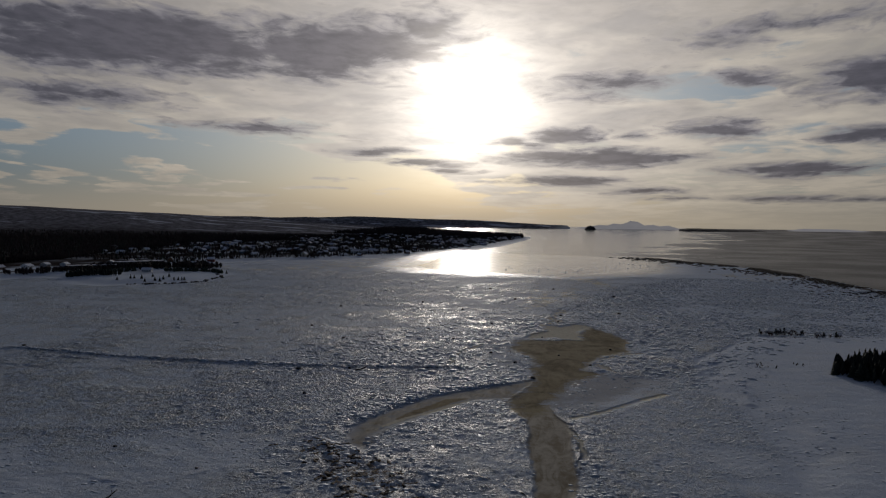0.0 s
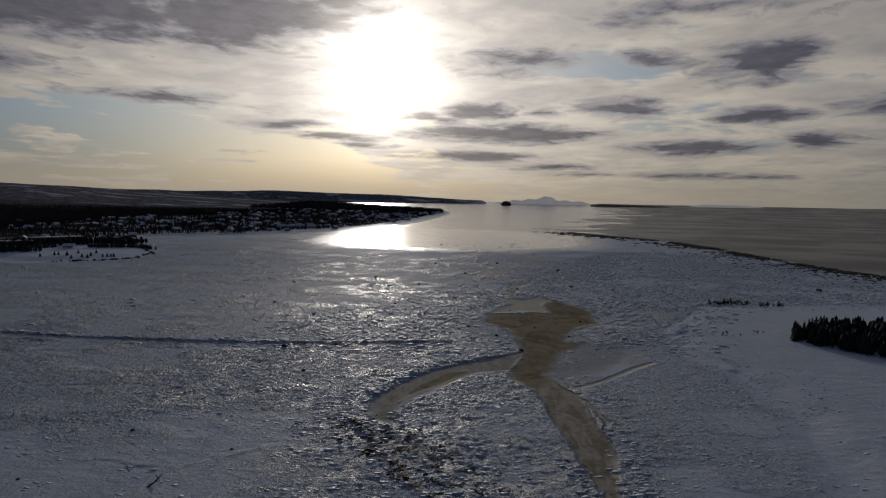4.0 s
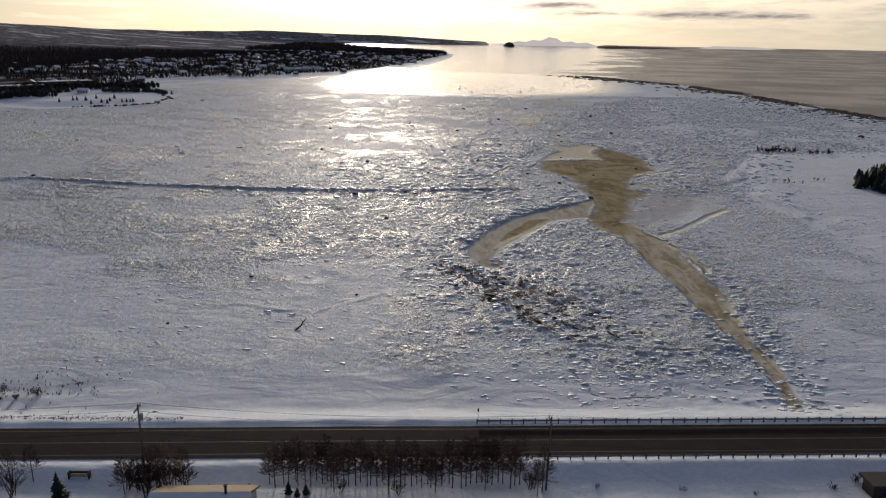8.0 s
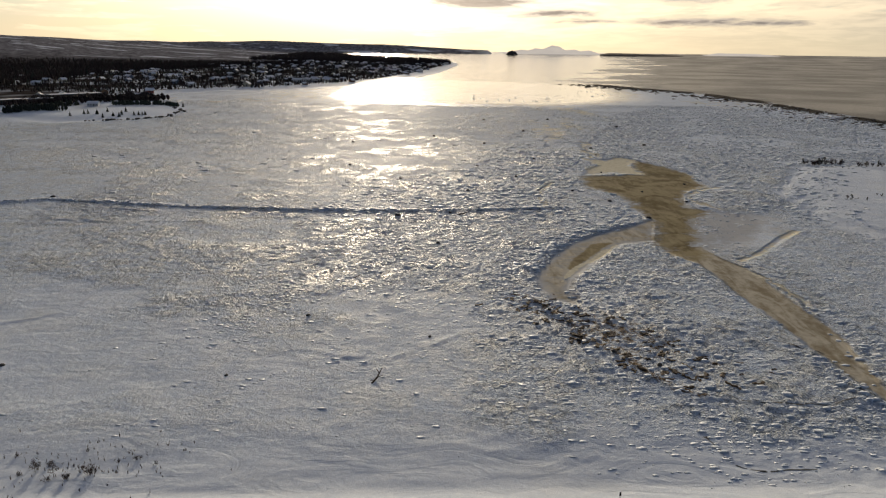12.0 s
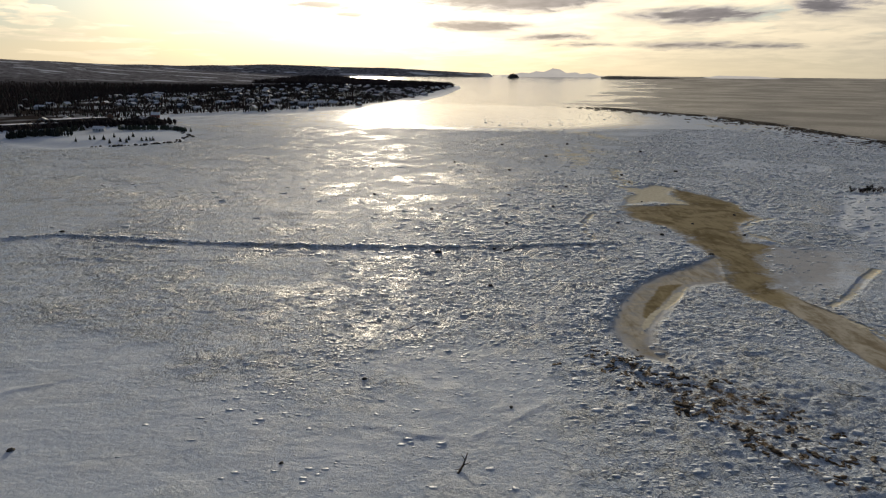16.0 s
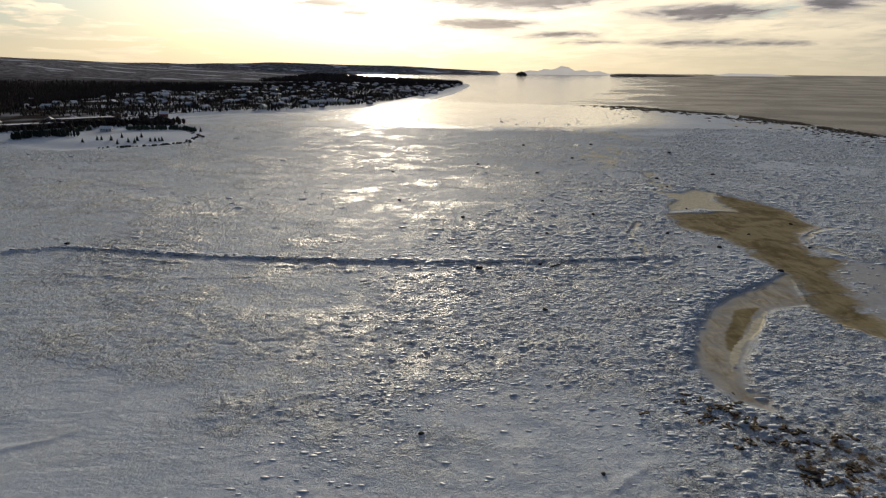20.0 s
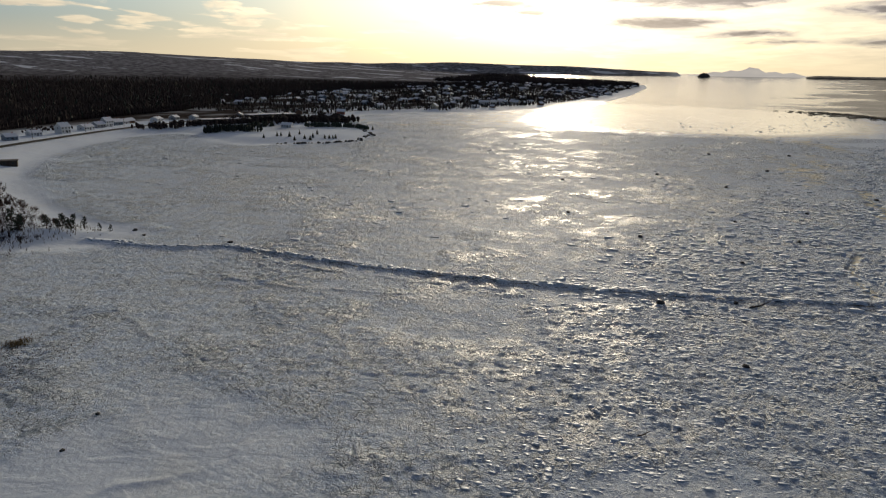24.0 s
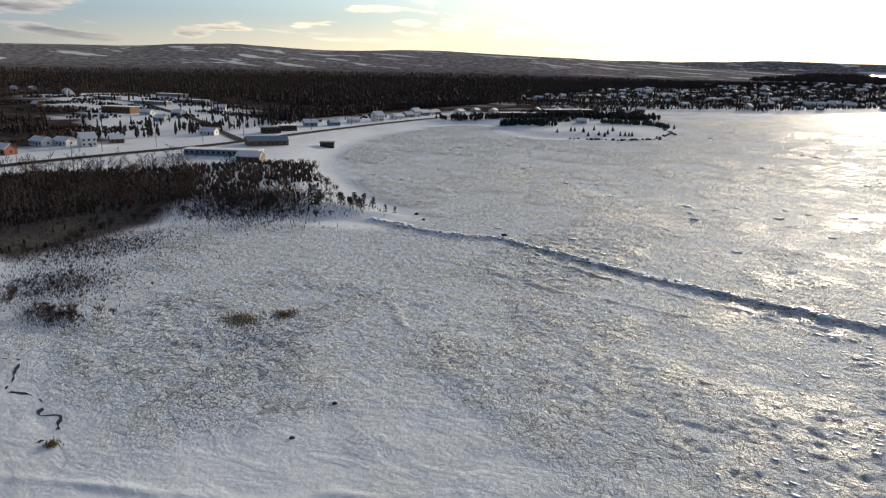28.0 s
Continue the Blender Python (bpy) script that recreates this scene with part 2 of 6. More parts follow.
def ground_material(n):
    """Wind-packed snow, jumbled sea ice, stained brown ice, mud and seaweed, by the masks of the sheet."""
    pos = n.add("TexCoord", out=3)
    stain, weed, rough, wood, glaze, brown, pale, tan, wet = (n.add("Attribute", attr=a, out=2) for a in ("stain", "weed", "rough", "wood", "glaze", "brown", "pale", "tan", "wet"))
    n1 = n.add("TexNoise", Vector=pos, Scale=0.045, Detail=6.0, Roughness=0.62)
    n2 = n.add("TexNoise", Vector=pos, Scale=0.5, Detail=7.0, Roughness=0.66)
    n3 = n.add("TexNoise", Vector=pos, Scale=3.2, Detail=5.0, Roughness=0.7)
    mid = n.add("TexNoise", Vector=pos, Scale=0.16, Detail=9.0, Roughness=0.68)
    crust = n.add("TexNoise", Vector=pos, Scale=1.25, Detail=6.0, Roughness=0.6, Distortion=0.7)
    grain = n.math("ADD", n.math("MULTIPLY", mid, 0.5), n.math("MULTIPLY", crust, 0.5))
    snow = n.mix(n.blend(n.span(rough, 0.05, 0.5, 0.25, 1.0), 0.86, n.span(grain, 0.40, 0.58)), (0.49, 0.60, 0.735), (0.84, 0.905, 0.96))
    snow = n.mix(n.math("MULTIPLY", n.span(n3, 0.40, 0.60, 1.0, 0.0), 0.22), snow, (0.50, 0.55, 0.62))
    # wind-bared, greenish ice between the snow crusts
    ice = n.mix(n.span(crust, 0.44, 0.60), (0.14, 0.215, 0.25), (0.86, 0.89, 0.90))
    bare = n.math("MULTIPLY", rough, n.span(n.math("ADD", n.math("MULTIPLY", mid, 0.55), n.math("MULTIPLY", n1, 0.45)), 0.46, 0.58))
    col = n.mix(n.math("MULTIPLY", bare, 0.65), snow, ice)
    # plates and the cracks between them
    bend = n.add("TexNoise", Vector=pos, Scale=0.5, Detail=4.0, out=1)
    warped = n.add("VectorMath", pos, n.add("VectorMath", bend, (1.9, 1.9, 0.0), operation="MULTIPLY"), operation="ADD")
    crack = n.add("TexVoronoi", Vector=warped, Scale=0.62, feature="DISTANCE_TO_EDGE")
    plate = n.add("SeparateXYZ", n.add("TexVoronoi", Vector=warped, Scale=0.62, out=1))
    small = n.add("TexVoronoi", Vector=warped, Scale=1.9, feature="DISTANCE_TO_EDGE")
    small_plate = n.add("SeparateXYZ", n.add("TexVoronoi", Vector=warped, Scale=1.9, out=1))
    worn = n.span(rough, 0.16, 0.62)
    shards = n.math("ADD", n.math("MULTIPLY", plate, 0.5), n.math("MULTIPLY", small_plate, 0.5))
    col = n.mix(n.math("MULTIPLY", n.span(shards, 0.12, 0.5, 1.0, 0.0), n.math("MULTIPLY", worn, 0.42)), col, (0.34, 0.40, 0.45))
    seam = n.math("MULTIPLY", n.span(mid, 0.44, 0.56), worn)
    col = n.mix(n.math("MULTIPLY", n.math("MULTIPLY", n.span(crack, 0.01, 0.085, 1.0, 0.0), 0.8), seam), col, (0.13, 0.165, 0.185))
    col = n.mix(n.math("MULTIPLY", n.math("MULTIPLY", n.span(small, 0.02, 0.14, 1.0, 0.0), 0.3), seam), col, (0.22, 0.26, 0.30))
    # small dark flecks painted on, for bare ice and the shadows of hummocks
    fleck = n.add("TexNoise", Vector=n.add("Mapping", pos, None, (0, 0, 0.2), (0.42, 0.24, 0.3)), Scale=1.0, Detail=4.0, Roughness=0.62, Distortion=0.6)
    col = n.mix(n.math("MULTIPLY", n.span(fleck, 0.555, 0.66), n.math("MULTIPLY", worn, 0.62)), col, (0.17, 0.225, 0.265))
    tint = n.span(n.math("ADD", n1, n.math("MULTIPLY", n3, 0.25)), 0.64, 0.84)
    col = n.mix(n.math("MULTIPLY", tint, 0.14), col, (0.70, 0.66, 0.53))
    # frozen brackish water: smooth grey, cream where it has overflowed, olive brown in the middle
    flow = n.add("TexNoise", Vector=pos, Scale=0.075, Detail=8.0, Roughness=0.62, Distortion=1.1)
    ragged = n.math("ADD", n.math("MULTIPLY", n.math("SUBTRACT", flow, 0.5), 1.5), n.math("MULTIPLY", n.math("SUBTRACT", n2, 0.5), 0.8))
    torn = n.math("MULTIPLY", ragged, 0.62)
    slick = n.mix(n.span(flow, 0.35, 0.65), (0.33, 0.335, 0.33), (0.50, 0.50, 0.485))
    col = n.mix(n.math("MULTIPLY", n.span(n.math("ADD", stain, torn), 0.25, 0.7), 0.85), col, slick)
    streak = n.add("TexNoise", Vector=n.add("Mapping", pos, None, (0, 0, 0.12), (0.30, 0.09, 0.2)), Scale=1.0, Detail=6.0, Roughness=0.6, Distortion=0.9)
    sand = n.mix(n.span(n.math("ADD", n.math("MULTIPLY", streak, 0.7), n.math("MULTIPLY", n2, 0.3)), 0.36, 0.62), (0.30, 0.25, 0.165), (0.60, 0.555, 0.44))
    col = n.mix(n.math("MULTIPLY", n.span(n.math("ADD", tan, torn), 0.32, 0.66), n.span(tan, 0.02, 0.12)), col, sand)
    wash = n.mix(n.span(mid, 0.42, 0.58), (0.34, 0.315, 0.23), (0.54, 0.51, 0.39))
    col = n.mix(n.math("MULTIPLY", n.span(n.math("ADD", wet, n.math("MULTIPLY", ragged, 0.8)), 0.3, 0.7), 0.8), col, wash)
    amber = n.mix(n.span(n.math("ADD", n.math("MULTIPLY", flow, 0.6), n.math("MULTIPLY", streak, 0.4)), 0.38, 0.62), (0.155, 0.112, 0.042), (0.37, 0.305, 0.165))
    deep = n.span(n.math("ADD", brown, n.math("MULTIPLY", torn, 1.3)), 0.26, 0.72)
    col = n.mix(n.math("MULTIPLY", n.math("MULTIPLY", deep, 0.94), n.span(brown, 0.02, 0.14)), col, amber)
    cream = n.mix(n.span(n2, 0.3, 0.7), (0.60, 0.55, 0.39), (0.82, 0.78, 0.62))
    col = n.mix(n.math("MULTIPLY", n.span(n.math("ADD", pale, n.math("MULTIPLY", torn, 2.2)), 0.34, 0.66), n.span(pale, 0.02, 0.12)), col, cream)
    # seaweed and mud showing through
    dirt = n.mix(n.span(n3, 0.35, 0.65), (0.045, 0.030, 0.017), (0.20, 0.13, 0.065))
    patch = n.span(n.math("ADD", n.math("MULTIPLY", n2, 0.75), n.math("MULTIPLY", n3, 0.25)), n.span(weed, 0.0, 1.0, 0.85, 0.36), n.span(weed, 0.0, 1.0, 0.93, 0.50))
    col = n.mix(n.math("MULTIPLY", patch, n.span(weed, 0.02, 0.15)), col, dirt)
    # wooded ground and far slopes
    floor = n.mix(n.span(n2, 0.3, 0.7), (0.022, 0.018, 0.016), (0.075, 0.062, 0.055))
    floor = n.mix(n.span(n1, 0.52, 0.66), floor, (0.085, 0.08, 0.08))
    # far slopes mixed to a paler grey: haze put into their colour
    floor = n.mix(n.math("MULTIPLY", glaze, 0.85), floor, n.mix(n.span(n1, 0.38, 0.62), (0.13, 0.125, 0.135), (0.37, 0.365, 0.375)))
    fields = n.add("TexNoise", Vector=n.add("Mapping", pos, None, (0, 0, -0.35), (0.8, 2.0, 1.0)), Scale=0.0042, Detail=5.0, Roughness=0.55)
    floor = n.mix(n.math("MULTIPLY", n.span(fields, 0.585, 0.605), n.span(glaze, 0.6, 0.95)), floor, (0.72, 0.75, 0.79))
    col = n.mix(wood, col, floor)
    # gloss: bare ice and crusts in patches
    r = n.math("ADD", n.math("MULTIPLY", n2, 0.35), n.math("MULTIPLY", n.math("SUBTRACT", 1.0, bare), 0.30))
    r = n.math("ADD", r, 0.21)
    r = n.math("SUBTRACT", n.math("ADD", r, n.math("MULTIPLY", n.span(stain, 0.2, 0.5), 0.20)), n.math("MULTIPLY", glaze, 0.10))
    r = n.math("MAXIMUM", n.math("ADD", r, n.math("MULTIPLY", wood, 0.6)), 0.1)
    r = n.blend(n.math("MULTIPLY", wet, n.math("SUBTRACT", 1.0, wood)), r, 0.12)
    broken = n.math("ADD", 0.10, n.math("MULTIPLY", rough, 1.12))
    heave = n.add("TexNoise", Vector=pos, Scale=0.06, Detail=9.0, Roughness=0.66)
    h = n.math("ADD", n.math("MULTIPLY", n2, 0.38), n.math("ADD", n.math("MULTIPLY", n3, 0.21), n.math("MULTIPLY", crust, 0.36)))
    h = n.math("MULTIPLY", h, n.span(rough, 0.0, 0.4, 0.18, 1.0))
    h = n.math("ADD", h, n.math("MULTIPLY", mid, n.math("MULTIPLY", broken, 1.9)))
    h = n.math("ADD", h, n.math("MULTIPLY", heave, n.math("MULTIPLY", broken, 1.9)))
    drift = n.add("TexNoise", Vector=n.add("Mapping", pos, None, (0, 0, 0.25), (0.075, 0.14, 0.1)), Scale=1.0, Detail=4.0, Roughness=0.5, Distortion=1.6)
    h = n.math("ADD", h, n.math("MULTIPLY", n.span(drift, 0.38, 0.60), 0.11))
    blocks = n.math("ADD", n.math("MULTIPLY", n.math("MULTIPLY", plate, n.span(crack, 0.0, 0.08)), 0.36), n.math("MULTIPLY", n.math("MULTIPLY", small_plate, n.span(small, 0.0, 0.1)), 0.18))
    h = n.math("ADD", h, n.math("MULTIPLY", blocks, worn))
    h = n.math("SUBTRACT", h, n.math("MULTIPLY", n.span(fleck, 0.50, 0.66), n.math("MULTIPLY", worn, 0.34)))
    h = n.math("MULTIPLY", h, n.math("SUBTRACT", 1.0, n.math("MULTIPLY", n.span(stain, 0.2, 0.6), 0.72)))
    h = n.math("MULTIPLY", h, n.math("SUBTRACT", 1.0, n.math("MULTIPLY", wet, 0.93)))
    h = n.math("MULTIPLY", h, n.span(n.add("SeparateXYZ", pos, out=1), 400.0, 900.0, 1.0, 0.85))
    nor = n.add("Bump", Height=h, Strength=0.8, Distance=0.8)
    s = n.add("BsdfPrincipled", out=None)
    n.put(s.inputs["Base Color"], col), n.put(s.inputs["Roughness"], r), n.put(s.inputs["Normal"], nor)
    polish = n.span(n.math("ADD", n.math("MULTIPLY", mid, 0.5), n.math("MULTIPLY", heave, 0.5)), 0.40, 0.60, 0.25, 0.95)
    gloss = n.math("MULTIPLY", n.math("ADD", 0.03, n.math("MULTIPLY", rough, 0.175)), n.span(n.add("SeparateXYZ", pos, out=1), 290.0, 620.0, 1.0, 0.14))
    n.put(s.inputs["Specular IOR Level"], n.math("MULTIPLY", n.math("SUBTRACT", 1.0, wood), n.math("MAXIMUM", n.math("MULTIPLY", gloss, polish), n.math("MULTIPLY", n.math("MULTIPLY", wet, n.span(mid, 0.40, 0.56, 0.3, 1.0)), 0.5))))
    return s.outputs[0]


def sea_material(n):
    pos = n.add("TexCoord", out=3)
    a = n.add("TexNoise", Vector=n.add("Mapping", pos, None, (0, 0, 0), (0.5, 1.0, 1.0)), Scale=0.2, Detail=6.0, Roughness=0.55)
    b = n.add("TexNoise", Vector=pos, Scale=0.006, Detail=3.0)
    s = n.add("BsdfPrincipled", out=None)
    n.put(s.inputs["Base Color"], n.mix(b, (0.016, 0.020, 0.022), (0.034, 0.036, 0.034)))
    px, py = n.add("SeparateXYZ", pos, out=0), n.add("SeparateXYZ", pos, out=1)
    lee = n.math("SUBTRACT", n.math("MULTIPLY_ADD", n.math("SUBTRACT", py, 1450.0), 0.30, 330.0), px)
    calm = n.span(n.math("ADD", lee, n.math("MULTIPLY", n.math("SUBTRACT", b, 0.5), 900.0)), -60.0, 90.0)
    n.put(s.inputs["Roughness"], n.blend(calm, n.span(b, 0.35, 0.65, 0.34, 0.46), 0.13))
    n.put(s.inputs["IOR"], 1.33)
    n.put(s.inputs["Normal"], n.add("Bump", Height=a, Strength=n.blend(calm, 0.7, 0.14), Distance=1.6))
    return s.outputs[0]


GROUND = material("snow and ice", ground_material)
SEA = material("cold sea water", sea_material)

# ---- plan of the shore ----
LAND = [(-235, 195), (-252, 225), (-268, 255), (-260, 275), (-240, 293), (-212, 310), (-210, 328), (-250, 345), (-310, 385), (-345, 415),
        (-375, 455), (-405, 500), (-430, 560), (-450, 640), (-440, 700), (-400, 690), (-351, 640), (-318, 628), (-285, 660), (-261, 706),
        (-268, 782), (-300, 838), (-369, 896), (-375, 1000), (-365, 1052), (-308, 1126), (-245, 1156), (-155, 1325), (-102, 1508),
        (-24, 2048), (53, 2878), (60, 3200), (-60, 3480), (-420, 3860), (-640, 4380), (-5000, 4700), (-5000, -900), (-300, -900), (-300, 100)]
POINT = [(136, 120), (140, 172), (152, 215), (154, 240), (156, 271), (150, 299), (158, 353), (203, 427), (260, 445), (330, 440), (420, 420), (500, 380), (620, 120)]
SPIT = [(305, 1442), (352, 1305), (411, 1165), (424, 1007), (420, 773), (431, 649), (470, 480), (560, 330)]
OPEN_SEA = [(300, 1452), (364, 1312), (424, 1172), (438, 1007), (436, 773), (447, 649), (486, 480), (576, 330), (5000, 60), (5000, 5000),
            (-5000, 5000), (-5000, 4700), (-640, 4380), (-420, 3860), (-60, 3480), (75, 3200), (70, 2878), (-4, 2048), (-60, 1640), (80, 1560), (200, 1500)]
ROAD = [(420, 127), (250, 120.5), (89, 114.7), (18, 112), (-49, 109.4), (-130, 106), (-230, 108), (-330, 140), (-400, 205), (-428, 290), (-436, 410),
        (-458, 513), (-478, 632), (-484, 730), (-470, 830), (-430, 930), (-400, 1040), (-330, 1180), (-260, 1260)]
# the frozen pond and the creek that leaves it: olive-brown middle, smooth grey flats, cream overflow, tan creek and loop
BROWN = [(73, 393), (105, 399.5), (110, 445), (119, 441), (126, 421), (130, 402), (126.5, 384), (127, 369), (113, 354.5), (105, 335), (101.5, 315), (108, 311), (95, 297), (90, 277),
         (85, 261), (83, 249), (79, 243.5), (72, 252), (70.5, 262), (77, 277), (80, 293), (79.5, 311.5), (80, 329), (79, 349), (68, 361)]
CREEK_BED = [(72, 252), (77.7, 238), (78.7, 225), (79.1, 207), (80, 189), (80.4, 174), (81.4, 163), (81.6, 153.6), (81, 141.5), (81, 134), (78.5, 124),
             (80.6, 124), (83, 134.5), (84.9, 145.5), (84.2, 154), (87.1, 169), (89.5, 181), (90.4, 197), (89.7, 210), (90.9, 230), (87.3, 243), (85.3, 258)]
CREAM = [(84.3, 456), (96.5, 448), (106.4, 459), (113.4, 450), (105.3, 427), (105.6, 399.5), (90.6, 404), (73.8, 395), (81.3, 416), (90.2, 430)]
CREAM_NECK = [(99.3, 545), (104.9, 525.5), (96.3, 500), (98.5, 458), (87.8, 457)]
FLAT = [(58.8, 378), (70, 374), (67, 355), (80, 329), (102, 319), (123, 317), (135.5, 306.5), (128, 280), (114, 264.5), (102, 250), (91, 240), (85, 241), (72, 250), (70, 260.5), (61, 263),
        (82, 299), (73.6, 311), (64, 324), (58, 340.5)]
LOOP_BED = [(80.4, 296), (65, 282), (54, 272), (44, 262), (35, 246), (29, 233), (26.5, 222), (26.6, 214), (28.6, 206), (33, 201), (35, 206), (34, 214), (37, 223.4), (46, 239), (54.5, 254), (62, 262), (72, 264)]
POOL = [(49.4, 260), (58.2, 263), (53.2, 256.6), (44.2, 241.5), (38, 230), (36.5, 232), (40.4, 243), (45.4, 252)]
AMBER = [(59, 261), (50.5, 245.5), (41.8, 235), (35.4, 223), (33, 220), (34.6, 226), (39.5, 235), (46.4, 243.5), (52, 253)]
CURLS = [[(131, 365), (118, 355), (110, 344.5), (109.5, 331.5), (114.5, 319.5)], [(128, 281.5), (114.5, 266), (103, 252.5), (92, 242)], [(53.5, 372.5), (43, 346), (45, 325.5)], [(89, 232), (93, 214), (92, 198)]]
WET = [(-120, 1010), (-60, 905), (0, 885), (60, 880), (126, 872), (205, 925), (262, 1000), (300, 1180), (325, 1350), (300, 1475), (180, 1540), (60, 1600), (-70, 1660), (-96, 1500), (-120, 1350)]
SCARP = [(221, 463), (188, 394), (168, 365), (155.5, 342), (152.5, 322), (153.5, 304), (158, 292), (154, 270)]
LEDGES = [[(-140, 160), (-105.6, 179), (-101, 186), (-93.6, 190), (-87, 197), (-87.2, 202), (-88, 210)], [(-150, 240), (-150, 253), (-130, 238.5), (-126, 249)], [(-60, 299), (-90, 300), (-120, 303), (-142, 309)],
          [(-165, 290), (-120, 284), (-88, 286)], [(-30, 172), (-12, 168), (-2, 176), (4, 182)]]
BANK = [(22, 206), (25.7, 201), (29.9, 186), (35, 175), (39.4, 164), (48, 153)]
CRACK = [(-214, 314), (-180, 313), (-160, 322), (-134, 315.5), (-100, 310), (-63, 307), (-25, 306.5), (12, 309.3), (49, 315)]


def hash01(ix, iy, seed):
    h = (ix.astype(np.int64) * 374761393 + iy.astype(np.int64) * 668265263 + seed * 974634777) & 0xFFFFFFFF
    h = ((h ^ (h >> 13)) * 1274126177) & 0xFFFFFFFF
    return ((h ^ (h >> 16)) & 0xFFFFFF) / float(0xFFFFFF)


def vnoise(x, y, seed=0):
    ix, iy = np.floor(x), np.floor(y)
    fx, fy = x - ix, y - iy
    fx, fy = fx * fx * (3 - 2 * fx), fy * fy * (3 - 2 * fy)
    a, b, c, d = hash01(ix, iy, seed), hash01(ix + 1, iy, seed), hash01(ix, iy + 1, seed), hash01(ix + 1, iy + 1, seed)
    return (a + (b - a) * fx) * (1 - fy) + (c + (d - c) * fx) * fy


def fbm(x, y, octaves=4, seed=0, gain=0.5):
    total, amp, norm = 0.0, 1.0, 0.0
    for o in range(octaves):
        total, norm = total + amp * vnoise(x * 2.03 ** o, y * 2.03 ** o, seed + o), norm + amp
        amp *= gain
    return total / norm


def plates(x, y, seed):
    """Broken plates of ice: for each place the plate's own random number, its tilt, and how near its edge is."""
    ix, iy = np.floor(x), np.floor(y)
    best, second = np.full(x.shape, 9.0), np.full(x.shape, 9.0)
    own, tilt = np.zeros(x.shape), np.zeros(x.shape)
    for a in (-1, 0, 1):
        for b in (-1, 0, 1):
            px = ix + a + hash01(ix + a, iy + b, seed)
            py = iy + b + hash01(ix + a, iy + b, seed + 7)
            dist = np.hypot(px - x, py - y)
            nearer = dist < best
            second = np.where(nearer, best, np.minimum(second, dist))
            rnd = hash01(ix + a, iy + b, seed + 13)
            ang = 6.283 * hash01(ix + a, iy + b, seed + 19)
            own = np.where(nearer, rnd, own)
            tilt = np.where(nearer, (x - px) * np.cos(ang) + (y - py) * np.sin(ang), tilt)
            best = np.minimum(best, dist)
    return own, tilt, second - best


def step(a, b, x):
    t = np.clip((x - a) / (b - a), 0, 1)
    return t * t * (3 - 2 * t)


def line_distance(x, y, pts):
    d = np.full(x.shape, 1e9)
    for (ax, ay), (bx, by) in zip(pts, pts[1:]):
        vx, vy = bx - ax, by - ay
        k = np.clip(((x - ax) * vx + (y - ay) * vy) / (vx * vx + vy * vy), 0, 1)
        d = np.minimum(d, np.hypot(x - ax - k * vx, y - ay - k * vy))
    return d


def inside(x, y, pts):
    """Distance to the border, positive inside."""
    d = line_distance(x, y, pts + pts[:1])
    odd = np.zeros(x.shape, bool)
    for (ax, ay), (bx, by) in zip(pts, pts[1:] + pts[:1]):
        cross = (ay > y) != (by > y)
        odd ^= cross & (x < (bx - ax) * (y - ay) / ((by - ay) or 1e-9) + ax)
    return np.where(odd, d, -d)


def band(x, y, beads):
    """How far a place lies inside a band of changing half-width, in half-widths (1 on the middle line, 0 on the edge)."""
    best = np.full(x.shape, -9.0)
    for ((ax, ay), ra), ((bx, by), rb) in zip(beads, beads[1:]):
        vx, vy = bx - ax, by - ay
        k = np.clip(((x - ax) * vx + (y - ay) * vy) / (vx * vx + vy * vy), 0, 1)
        r = ra + (rb - ra) * k
        best = np.maximum(best, 1 - np.hypot(x - ax - k * vx, y - ay - k * vy) / r)
    return best


HILL_AZ = [-180, -110, -69, -60, -53, -47, -43, -38, -30, -25, -20, -13, -8, -4, 0.5, 3.8, 4.6, 180]
HILL_H = [60, 90, 108, 118, 136, 116, 116, 119, 107, 93, 92, 108, 100, 95, 79, 65, 20, 20]


def swell(x, y):
    r = np.hypot(x, y - 80)
    return 57 * (np.minimum(r, 4800) / 4800) ** 4


